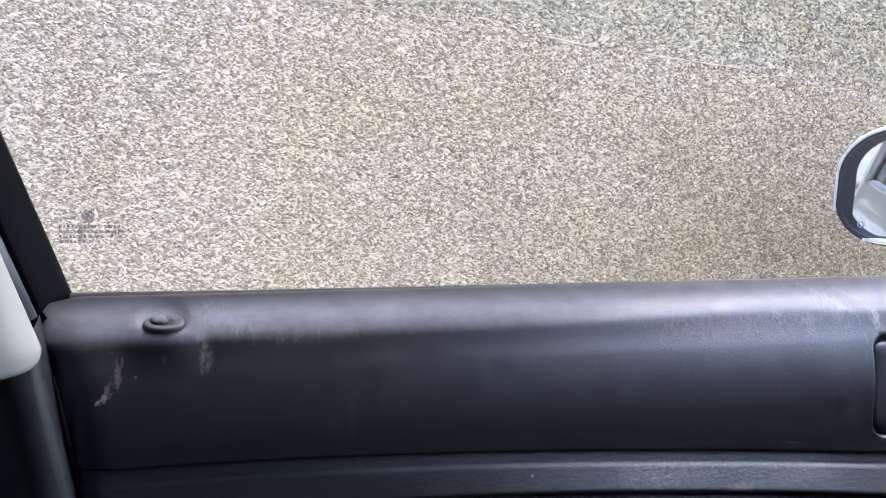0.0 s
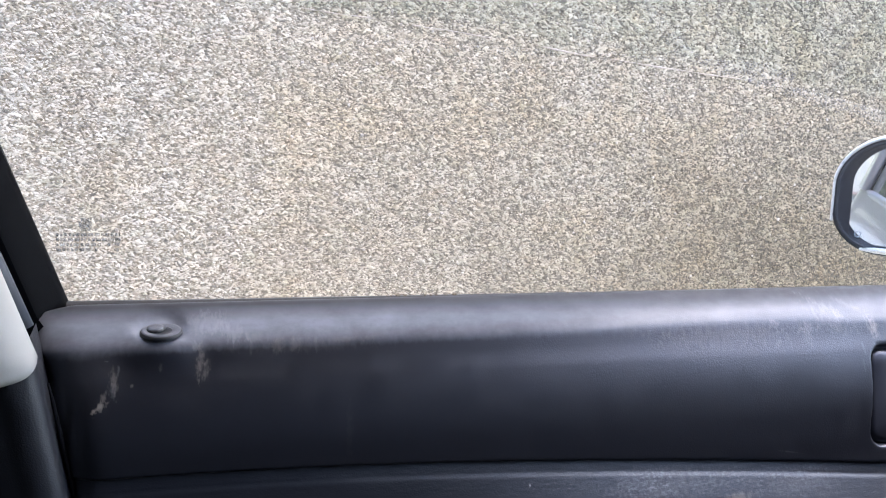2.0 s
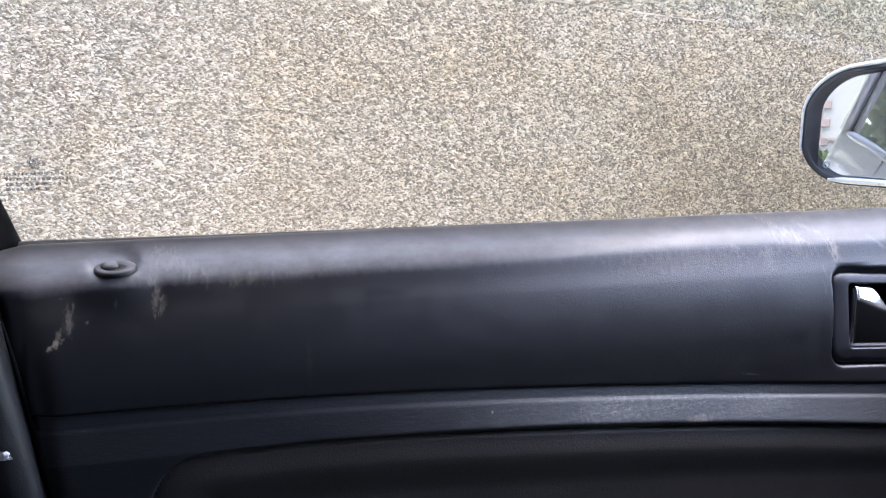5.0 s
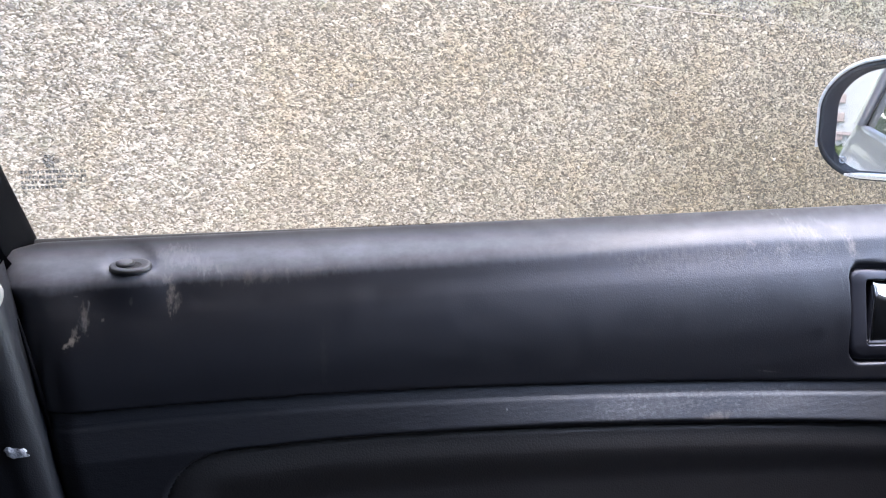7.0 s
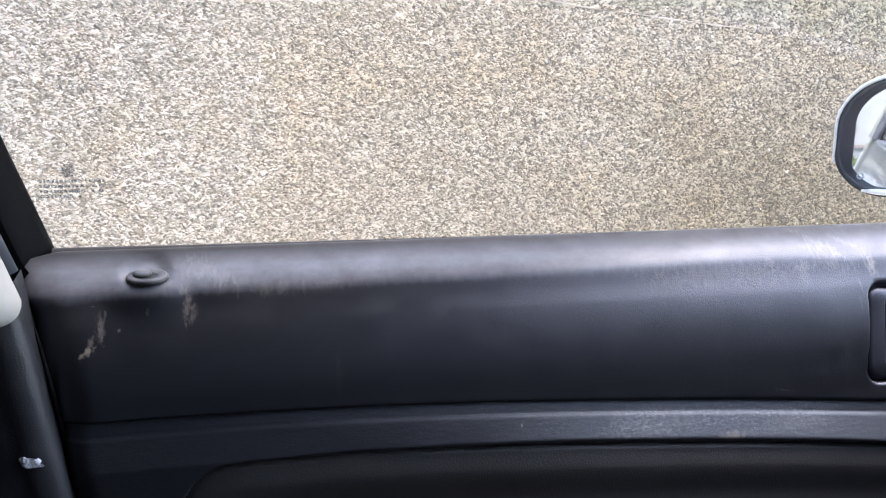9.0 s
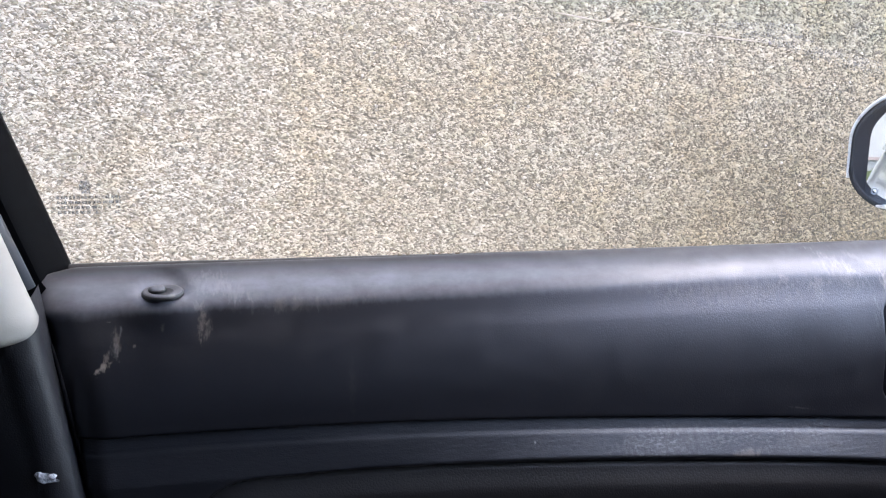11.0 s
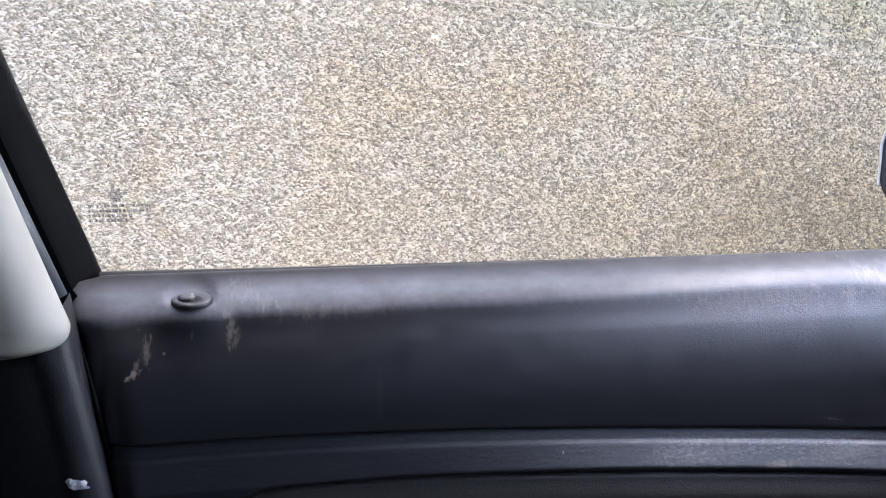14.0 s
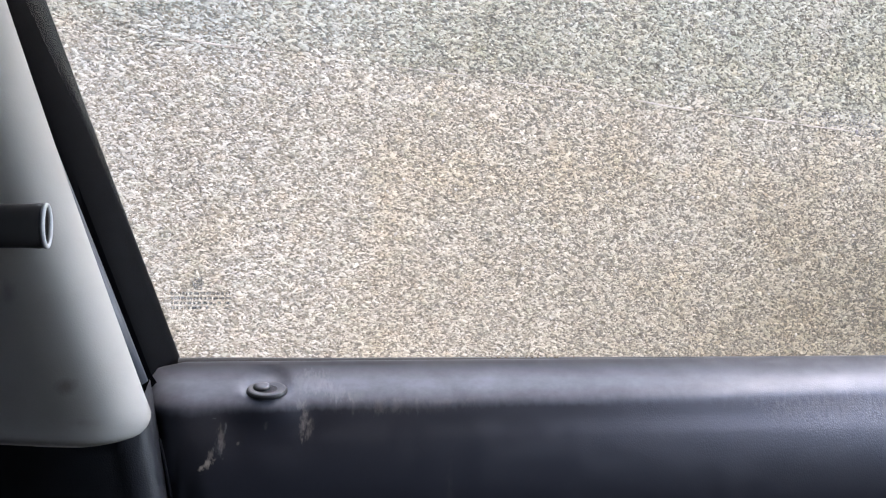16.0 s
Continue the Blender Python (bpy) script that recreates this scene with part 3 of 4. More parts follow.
sheet(bm, [[Vector((x, y, z)) for y in (-1.38, -0.9, -0.4, 0.04)] for x, z in ((-1.1, 0.24), (-1.25, 0.9), (-1.55, 0.945), (-1.75, 0.94), (-1.75, 0.24))])
part("rear_bulkhead", bm, DASH, car)
bm = box(bmesh.new(), (-1.75, -1.40, 0.24), (1.2, -1.34, 0.92))
part("far_door_trim", bm, GREY_TRIM, car, smooth=False)
for x0, x1 in ((-0.15, -0.28), (-1.30, -1.15)):
    bm = bmesh.new()
    slab(bm, [(x0, -1.38, 0.92), (x0 - 0.1, -1.38, 0.92), (x1 - 0.1, -1.30, 1.36), (x1, -1.30, 1.36)], 0.05)
    part("far_pillar", bm, LINER, car, smooth=False)
for y in (-1.36, 0.06):
    bm = bmesh.new()
    tube(bm, [(1.28, y, 0.93), (0.95, y * 0.97 - 0.01, 1.17), (0.53, y * 0.94 - 0.03, 1.36)], 0.035, 8)
    part("screen_pillar", bm, LINER, car)

# Bonnet, nose, boot lid and tail close the body.
def closing(name, profile, inset=0.0):
    bm = bmesh.new()
    ys = [0.10 - inset - (1.60 - 2 * inset) * j / 16 for j in range(17)]
    sheet(bm, [[Vector((x, y, z + 0.03 * math.sin(math.pi * j / 16))) for j, y in enumerate(ys)] for x, z in profile])
    return part(name, bm, SILVER, car)


closing("bonnet", [(1.26, 0.915), (1.45, 0.90), (1.62, 0.87), (1.75, 0.82)])
closing("nose_panel", [(1.75, 0.82), (1.80, 0.74), (1.82, 0.55), (1.80, 0.38), (1.74, 0.26)])
closing("tailgate", [(-1.22, 1.375), (-1.45, 1.20), (-1.66, 0.98), (-1.80, 0.92), (-1.86, 0.86)], 0.10)
closing("tail_panel", [(-1.86, 0.86), (-1.88, 0.70), (-1.89, 0.50), (-1.85, 0.28)], 0.05)

def wheel(x, y):
    """Tyre with rim, axle across the car."""
    s = 1 if y > -0.7 else -1
    m = Matrix.Translation((x, y, 0.31)) @ Matrix.Rotation(radians(-90 * s), 4, "X")
    bm = bmesh.new()
    sheet(bm, [[m @ Vector((r * math.cos(a), r * math.sin(a), h)) for a in (2 * math.pi * k / 36 for k in range(36))]
               for r, h in ((0.20, 0.02), (0.26, 0.035), (0.295, 0.02), (0.31, -0.01), (0.31, -0.15), (0.295, -0.18), (0.20, -0.18))], True)
    tyre = part("wheel", bm, RUBBER, car, "black tyre on a grey rim")
    bm = bmesh.new()
    vs = sheet(bm, [[m @ Vector((r * math.cos(a), r * math.sin(a), h)) for a in (2 * math.pi * k / 36 for k in range(36))]
                    for r, h in ((0.20, -0.10), (0.205, 0.015), (0.19, 0.02), (0.17, -0.02), (0.06, -0.01), (0.05, 0.005))], True)
    bm.faces.new(vs[-1])
    part("rim", bm, DULL, tyre)


for wx in (-1.42, 1.38):
    for wy in (0.09, -1.49):
        wheel(wx, wy)

def seat(y):
    """A high-backed front seat: cushion, raked back and head restraint, well behind the door's lock."""
    def pad(name, w, rows):
        bm = bmesh.new()
        vs = sheet(bm, [[Vector((x + dx, y + w * cy, z + dz)) for dx, cy, dz in section] for x, z, section in rows], True)
        bm.faces.new(vs[0])
        bm.faces.new(vs[-1])
        return part(name, bm, DASH, car)

    ring = [(0.07 * math.cos(a), math.copysign(abs(math.sin(a)) ** 0.5, math.sin(a)), 0.0) for a in (2 * math.pi * k / 20 for k in range(20))]
    back = [(0.03 - 0.30 * t, 0.52 + 0.56 * t, [(dx * (1.1 - 0.4 * t), cy * (1 - 0.3 * t ** 4), dz) for dx, cy, dz in ring]) for t in (0, 0.2, 0.4, 0.6, 0.8, 0.93, 1.0)]
    pad("seat_back", 0.24, back)
    head = [(-0.27 - 0.05 * t, 1.07 + 0.20 * t, [(dx * 0.8, cy * (1 - 0.3 * (2 * t - 1) ** 4), dz) for dx, cy, dz in ring]) for t in (0, 0.15, 0.5, 0.85, 1.0)]
    pad("head_restraint", 0.13, head)
    cush = [(0.00 + 0.48 * t, 0.40 + 0.05 * t, [(0.0, cy * (1 - 0.15 * t ** 4), dx * 1.1) for dx, cy, dz in ring]) for t in (0, 0.3, 0.7, 0.95, 1.0)]
    pad("seat_cushion", 0.25, cush)


# Both seats are out of sight, added to shade the pillar and door face.
seat(-0.34)
seat(-1.02)

# ---- the car: front door ----


def groove_z(x):
    """Foot of the padded face."""
    u = x - 0.2
    return 0.81974 - 0.0519 * u - 0.0943 * u * u + 0.0725 * u ** 3


def lip_z(x):
    """Upper edge of the armrest band."""
    u = x - 0.2
    return 0.81087 - 0.0501 * u - 0.0985 * u * u + 0.0613 * u ** 3


def pocket_z(x):
    """Upper edge of the pocket."""
    u = x - 0.2
    return min(0.78778 - 0.0482 * u - 0.1170 * u * u + 0.0436 * u ** 3, 0.7905)


# sill roll from the glass inwards: near the lock with a crisp fold, further forward with a softer one
SILL = [(0.0590, 0.905), (0.0588, 0.928), (0.0575, 0.9340), (0.0545, 0.9355), (0.0500, 0.9338), (0.0435, 0.9286), (0.0370, 0.9220),
        (0.0309, 0.9160), (0.0258, 0.9108), (0.0228, 0.9051), (0.0194, 0.8978), (0.0140, 0.8880)]
SOFT = [(0.0590, 0.905), (0.0588, 0.928), (0.0575, 0.9340), (0.0545, 0.9355), (0.0500, 0.9341), (0.0435, 0.9300), (0.0370, 0.9240),
        (0.0312, 0.9182), (0.0268, 0.9130), (0.0235, 0.9068), (0.0192, 0.8985), (0.0130, 0.8880)]


def face_y(x, z):
    """The padded face: nearly straight by the lock, rounder further forward."""
    k = ease(0.20, 0.50, x) * (1 - 0.9 * ease(0.53, 0.59, x))
    low = max(z - 0.835, 0.0)
    return (-0.0008 + 0.08 * (z - 0.835) + 3.77 * low * low) * (1 - k) + k * (-0.0031 + 0.02 * (z - 0.80) + 21.1 * max(z - 0.80, 0.0) ** 3)


# middle and lean of the handle recess
REC_M = Matrix.Translation((0.6540, 0.0044, 0.8438)) @ Matrix.Rotation(radians(-13.5), 4, "X") @ Matrix.Rotation(radians(3.8), 4, "Y")


def rear_cut(x, z):
    """The panel's rear edge leans forward towards its foot."""
    return 0.14 * max(0.0, 0.918 - z) * ease(0.05, -0.07, x)


def smooth_line(knots, n):
    """A soft curve through knots, n steps to each, without the last knot."""
    out = []
    for i in range(len(knots) - 1):
        p0, p1, p2, p3 = (Vector(knots[min(max(i + d, 0), len(knots) - 1)]) for d in (-1, 0, 1, 2))
        for k in range(n):
            t = k / n
            q = 0.5 * (2 * p1 + (p2 - p0) * t + (2 * p0 - 5 * p1 + 4 * p2 - p3) * t * t + (3 * p1 - 3 * p2 + p3 - p0) * t ** 3)
            out.append((q.x, q.y))
    return out


REC_W, REC_H, REC_R = 0.129, 0.0845, 0.013


def from_recess(q):
    """Distance from the rounded outline of the handle recess; negative inside."""
    a, b = abs(q.x) - REC_W / 2 + REC_R, abs(q.z) - REC_H / 2 + REC_R
    return math.hypot(max(a, 0.0), max(b, 0.0)) + min(max(a, b), 0.0) - REC_R


def upper_panel():
    """Sill roll and padded face down to the groove, in one sheet; a boss swells round the lock pin."""
    bm = bmesh.new()
    rows = []
    xs = [-0.089 + 0.0034 * i for i in range(197)] + [0.5812 + 0.0012 * i for i in range(123)] + [0.7300 + 0.0040 * i for i in range(54)]
    for x in xs:
        zg = groove_z(x)
        prof = []
        k0 = ease(0.20, 0.50, x) * (1 - 0.9 * ease(0.53, 0.59, x))
        knots = [(a[0] + (b[0] - a[0]) * k0, a[1] + (b[1] - a[1]) * k0) for a, b in zip(SILL, SOFT)]
        prof += smooth_line(knots, 3)
        prof += [(face_y(x, 0.888 + (zg + 0.0025 - 0.888) * k / 50), 0.888 + (zg + 0.0025 - 0.888) * k / 50) for k in range(51)]
        zl = prof[-1]
        prof += [(zl[0] + 0.0004, zg + 0.0012), (zl[0] + 0.0018, zg + 0.0002), (zl[0] + 0.006, zg - 0.0003), (zl[0] + 0.014, zg - 0.0003)]
        # rounding at the rear end
        round_off = [r * (1 - math.sqrt(max(0.0, 1 - max(0.0, 1 - (x + 0.089) / r) ** 2))) for r in (0.030, 0.046)]
        # the rear top corner is rounded and sinks a little
        sink = 0.0028 * ease(-0.056, -0.080, x) + 0.013 * (1 - math.sqrt(max(0.0, 1 - max(0.0, 1 - (x + 0.0891) / 0.013) ** 2)))
        row = []
        for y, z in prof:
            tuck = round_off[0] + (round_off[1] - round_off[0]) * ease(0.915, 0.885, z)
            # a boss swells out in front of the lock pin; behind it the pad is let in
            bulge = max(0.0, 1 - (x / 0.033) ** 2) ** 2 * ease(0.884, 0.914, z) * (1 - ease(0.916, 0.926, z))
            y2 = y - 0.0060 * bulge
            ledge = 0.9186 + 0.194 * (y2 - 0.0325) - 0.0020
            within = (1 - ease(0.0130, 0.0172, math.hypot(x / 1.10, y2 - 0.0335))) if y < 0.0535 else 0.0
            z2 = z - 0.82 * within * (1 - 0.42 * ease(0.036, 0.045, y2)) * max(0.0, z - ledge)
            row.append(Vector((x + rear_cut(x, z), y2 + tuck * ease(0.95, 0.90, z), z2 - 0.2 * tuck * ease(0.9, 0.93, z) - sink * ease(0.885, 0.925, z))))
        rows.append(row)
    sheet(bm, rows)
    # the face rolls in round the handle recess
    to_rec, inward = REC_M.inverted(), REC_M.to_3x3() @ Vector((0, 1, 0))
    near = {v: from_recess(to_rec @ v.co) for v in bm.verts if 0.56 < v.co.x < 0.75 and 0.78 < v.co.z < 0.91 and v.co.y < 0.03}
    for v, d in near.items():
        v.co += inward * 0.0080 * ease(0.0022, -0.0018, d)
    bmesh.ops.delete(bm, geom=[f for f in bm.faces if all(near.get(v, 1) < -0.0045 for v in f.verts)], context="FACES")
    return bm


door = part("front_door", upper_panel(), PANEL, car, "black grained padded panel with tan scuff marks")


def in_pocket(x, z):
    """How far a place lies inside the pocket's outline, which has a rounded upper rear corner."""
    if x < 0.058:
        return 0.053 - math.hypot(0.058 - x, max(0.0, z - 0.737))
    return pocket_z(x) - z


def band_y(x, z):
    """Depth of the ledge under the face, of the armrest band and of the pocket below it."""
    za, zb = groove_z(x), lip_z(x)
    y = face_y(x, za + 0.0025)
    k = ease(0.08, 0.36, x)
    if z > zb:
        # ledge, facing a little upwards, with a fine seam at its foot
        t = (za - z) / (za - zb)
        return y + 0.0036 - 0.0040 * t + 0.0003 * ease(0.86, 1.0, t)
    s = in_pocket(x, z)
    t = (zb - z) / 0.023
    band = y - 0.0004 - 0.0010 * ease(0.0, 0.10, t) - (0.0062 + 0.0080 * k) * min(t, 1.0)
    # the band rolls off into the seam along the pocket
    solid = band + (0.0015 + 0.0048 * k) * ease(-0.0028 - 0.0045 * k, 0.0, s) ** 2
    inner = y - 0.0032 - 0.0055 * k - 0.0030 * ease(0.001, 0.020, s) + 0.006 * ease(0.018, 0.05, s)
    seam = 0.0026 * math.exp(-((s - 0.0012) / 0.0017) ** 2)
    return solid + (inner - solid) * ease(-0.001, 0.003, s) + seam


def lower_panel(x0, x1, nx, pocket):
    bm = bmesh.new()
    xs = [x0 + (x1 - x0) * i / nx for i in range(nx + 1)]
    ds = [-0.0005 + 0.0012 * j for j in range(100)] + [0.1195 + 0.012 * j for j in range(1, 35)]
    rows = []
    for x in xs:
        r = 0.024
        tuck = r * (1 - math.sqrt(max(0.0, 1 - max(0.0, 1 - (x + 0.0755) / r) ** 2)))
        rows.append([Vector((x + rear_cut(x, groove_z(x) - d), band_y(x, groove_z(x) - d) + tuck, groove_z(x) - d)) for d in ds])
    vs = sheet(bm, rows)
    flat = {v: in_pocket(x, groove_z(x) - d) for x, row in zip(xs, vs) for d, v in zip(ds, row)}
    cut = [f for f in bm.faces if (sum(flat[v] for v in f.verts) / 4 > 0.0014) != pocket]
    bmesh.ops.delete(bm, geom=cut, context="FACES")
    return bm


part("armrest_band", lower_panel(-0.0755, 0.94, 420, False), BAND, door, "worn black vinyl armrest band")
part("door_pocket", lower_panel(-0.0755, 0.94, 420, True), POCKET, door, "dark brown-black pocket lining")

# Lock pin in its oval collar.
PIN_M = Matrix.Translation((0.0, 0.0325, 0.9186)) @ Matrix.Rotation(radians(11), 4, "X")


def turned(bm, prof, m, seg=32):
    """A turned shape from (radius, height)."""
    vs = sheet(bm, [[m @ Vector((r * math.cos(a), r * math.sin(a), h)) for a in (2 * math.pi * k / seg for k in range(seg))] for r, h in prof], True)
    bm.faces.new(vs[-1])
    return bm


# Face and cap get a paler trim: the light on their tops is painted in.
COLLAR_M = PIN_M @ Matrix.Translation((0, 0.001, 0.0010)) @ Matrix.Diagonal((0.98, 0.86, 0.80, 1))
collar = part("lock_collar", turned(bmesh.new(), [(0.0148, -0.0025), (0.0147, -0.0002), (0.0140, 0.0008), (0.0132, 0.0010), (0.0126, 0.0008), (0.0122, 0.0004), (0.001, 0.0004)], COLLAR_M), GREY_TRIM, door)
part("collar_face", turned(bmesh.new(), [(0.0140, 0.0003), (0.0136, 0.0012), (0.0120, 0.0015), (0.0090, 0.0006), (0.0060, 0.0002), (0.001, 0.0002)], COLLAR_M), LIT_TRIM, collar, "dished grey face, painted pale as if lit")
pin = part("lock_pin", turned(bmesh.new(), [(0.0062, -0.002), (0.0064, 0.0008), (0.0060, 0.0016), (0.0052, 0.0019), (0.0005, 0.0019)], PIN_M @ Matrix.Translation((-0.0036, 0.0030, 0.0014))), BLACK_TRIM, door, "black plastic lock pin")
part("pin_cap", turned(bmesh.new(), [(0.0052, 0.0017), (0.0050, 0.0022), (0.0036, 0.0026), (0.0005, 0.0026)], PIN_M @ Matrix.Translation((-0.0036, 0.0030, 0.0014))), LIT_TRIM, pin, "top of the pin, painted pale as if lit")

# Handle recess: a rounded frame with a step, a deep cup and a chrome lever.


def recess_rows(steps):
    """Rounded outlines, set in by so much at the rear, front, top and foot, at their depths."""
    rows = []
    for rear, front, top, foot, depth in steps:
        rr = max(REC_R - max(rear, 0) * 0.5, 0.0035)
        cx, cz = (rear - front) / 2, (foot - top) / 2
        rows.append([REC_M @ Vector((cx + x, depth, cz + z)) for x, z in rounded(REC_W - rear - front, REC_H - top - foot, (rr,) * 4, 7)])
    return rows


def even(inset, depth):
    return (inset, inset, inset, inset, depth)


bm = bmesh.new()
sheet(bm, recess_rows([even(-0.0020, 0.0100), even(0.0002, 0.0085), even(0.0016, 0.0070), even(0.0025, 0.0042), even(0.0034, 0.0025), (0.0065, 0.006, 0.0058, 0.0062, 0.0015), (0.0165, 0.0145, 0.0110, 0.0130, 0.0000),
                       (0.0175, 0.0155, 0.0117, 0.0137, 0.0000), (0.0184, 0.0165, 0.0124, 0.0144, 0.0004), (0.0188, 0.017, 0.0128, 0.0148, 0.0040), (0.0190, 0.0172, 0.0130, 0.0150, 0.0230)]), True)
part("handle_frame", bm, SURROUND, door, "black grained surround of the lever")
bm = bmesh.new()
vs = sheet(bm, recess_rows([(0.0186, 0.0168, 0.0126, 0.0146, 0.0160), (0.0200, 0.018, 0.0140, 0.0155, 0.0360), (0.024, 0.022, 0.018, 0.020, 0.0390)]), True)
bm.faces.new(vs[-1])
part("handle_cup", bm, RUBBER, door, "black cup behind the lever")


def lever():
    """The lever: a chrome plate leaning in at its foot, its rear end high and curled back, with a scooped grip edge."""
    bm = bmesh.new()
    rows = []
    for i in range(81):
        x = -0.0370 + 0.084 * i / 80
        top = 0.0268 - 0.0325 * ease(-0.0190, 0.0145, x)
        bot = -0.0262
        row = []
        for j in range(25):
            v = j / 24
            z = bot + (top - bot) * v
            h = max(0.0, z - 0.0160 + 0.36 * (min(x, -0.002) + 0.0370))
            curl = 60.0 * h * h if h < 0.003 else 0.00054 + 0.36 * (h - 0.003)
            y = 0.0090 - 0.0100 * (z - bot) / 0.052 + curl + 0.0012 * ease(-0.0330, -0.0370, x)
            row.append(REC_M @ Vector((x, y, z)))
        row.append(REC_M @ Vector((x, y + 0.0012, top + 0.0010)))
        row.append(REC_M @ Vector((x, y + 0.0040, top + 0.0010)))
        rows.append(row)
    sheet(bm, rows)
    # bright bead along the rear edge
    edge = [p + REC_M.to_3x3() @ Vector((0.0005, -0.0012, 0)) for p in rows[0][::-1]]
    tube(bm, edge, 0.0010, 8)
    # turned-in rear edge
    sheet(bm, [[p + (REC_M.to_3x3() @ Vector(o)) for p in rows[0]] for o in ((-0.0012, 0.0105, 0), (-0.0010, 0.0018, 0), (0, 0, 0))])
    return bm


part("handle_lever", lever(), CHROME, door, "polished chrome door lever")

def drop(x):
    """The strip sinks slowly behind the sill."""
    return 0.0009 * ease(-0.06, 0.06, x) + 0.0016 * ease(-0.02, 0.45, x)


def crumbs():
    """Bits of brown grit lying along the weather strip."""
    rng = random.Random(3)
    bm = bmesh.new()
    for k in range(16):
        x = rng.choice((0.18, 0.21, 0.235, 0.33)) + rng.gauss(0, 0.012)
        r = rng.uniform(0.0005, 0.0013)
        m = Matrix.Translation((x, 0.0655, 0.9360 - drop(x) + r * 0.3)) @ Euler((0, rng.uniform(-0.3, 0.3), rng.uniform(0, 3))).to_matrix().to_4x4() @ Matrix.Diagonal((r * 1.8, r, r * 0.7, 1))
        bmesh.ops.create_icosphere(bm, subdivisions=1, radius=1, matrix=m)
    return bm


# Window: weather strip, frame post, glass with an etched mark, outer skin.
bm = bmesh.new()
sheet(bm, [[Vector((x, y, z)) for y, z in ((0.0592, 0.90), (0.0600, 0.9335 - drop(x)), (0.0630, 0.9362 - drop(x)), (0.0700, 0.9355 - drop(x)), (0.0740, 0.930), (0.0745, 0.90))] for x in [-0.066 + 0.03 * i for i in range(35)]])
part("weather_strip", bm, POCKET, door)
tagged(part("grit", crumbs(), BARK, None, smooth=False), "brown grit lying on the window weather strip", "grit", kind="stuff")
GLASS_Y = lambda z: 0.083 - 0.12 * (z - 0.933)
bm = bmesh.new()
slab(bm, [(-0.11, GLASS_Y(0.90), 0.90), (0.98, GLASS_Y(0.90), 0.90), (0.60, GLASS_Y(1.36), 1.36), (-0.26, GLASS_Y(1.36), 1.36)], 0.0035)
pane = part("window_glass", bm, GLASS, door, "clear slightly green side window", smooth=False)
pane.visible_shadow = False


def etched():
    """The maker's etched mark: a round device over rows of plain bars."""
    rng = random.Random(4)
    bm = bmesh.new()

    def bar(x0, x1, z0, z1):
        slab(bm, [(x0, GLASS_Y(z0) - 0.0012, z0), (x1, GLASS_Y(z0) - 0.0012, z0), (x1, GLASS_Y(z1) - 0.0012, z1), (x0, GLASS_Y(z1) - 0.0012, z1)], 0.0004)

    for r in range(4):
        z = 0.9845 - 0.0037 * r
        x = -0.0735
        while x < -0.031:
            w = rng.uniform(0.0012, 0.0042)
            if not (r > 1 and rng.random() < 0.25):
                bar(x, min(x + w, -0.030), z - 0.0022, z)
            x += w + 0.0009
    for r in range(4):
        z = 0.9958 - 0.0024 * r
        half = 0.0045 * math.sqrt(max(0.1, 1 - ((r - 1.5) / 2) ** 2))
        bar(-0.0535 - half, -0.0535 + half, z - 0.00235, z)
    return bm


part("etched_mark", etched(), ETCH, door, "grey etched glass marking", smooth=False)


def lean(x0, y0, z0, slope, z, y_slope=0.0):
    """A place on a line that leans back along the pillar."""
    return Vector((x0 + slope * (z - z0), y0 + y_slope * (z - z0), z))


bm = bmesh.new()
rows = []
for i in range(24):
    z = 0.895 + 0.47 * i / 23
    r = lean(-0.067, 0.072, 0.933, -0.344, z, -0.05)
    l = lean(-0.086, 0.036, 0.926, -0.354, z, -0.05)
    rows.append([r + Vector((-0.002, 0.016, 0)), r + Vector((0.0008, 0.004, 0)), r, r + Vector((-0.0025, -0.004, 0)), r.lerp(l, 0.35) + Vector((0, 0.004, 0)), r.lerp(l, 0.7) + Vector((0, 0.006, 0)), l + Vector((-0.006, 0.012, 0)), l + Vector((-0.03, 0.02, 0))])
sheet(bm, rows)
part("window_frame", bm, FRAME, door, "matt black window frame post")
skin_part("door_skin", -0.098, 1.022, 1, door, "silver painted door skin", 0.006)
bm = bmesh.new()
sheet(bm, [[Vector((x, y, z)) for y, z in ((0.102, 0.905), (0.1105, 0.909), (0.1115, 0.9185), (0.102, 0.9232), (0.091, 0.9255), (0.088, 0.900))] for x in [-0.098 + 0.056 * i for i in range(21)]])
part("outer_belt_moulding", bm, SILVER, door, "silver moulding below the window")
bm = box(bmesh.new(), (-0.09, 0.078, 1.345), (0.62, 0.10, 1.375))
part("frame_head", bm, RUBBER, door, smooth=False)
bm = bmesh.new()
sheet(bm, [[Vector((x, y, z)) for z in (0.30, 0.45, 0.60, 0.75, 0.90)] for x, y in ((-0.079, 0.03), (-0.082, 0.06), (-0.097, 0.090))])
part("door_edge", bm, RUBBER, door)


# ---- door mirror ----
MN = Vector((-0.8929, -0.4501, 0.0115)).normalized()
MH = Vector((-MN.y, MN.x, 0)).normalized() * -1
if MH.y > 0:
    MH = -MH
MU = MH.cross(MN).normalized()
if MU.z < 0:
    MU = -MU
MIR_M = Matrix.Translation((0.8022, 0.3207, 0.997)) @ Matrix((MH, MU, -MN)).transposed().to_4x4()


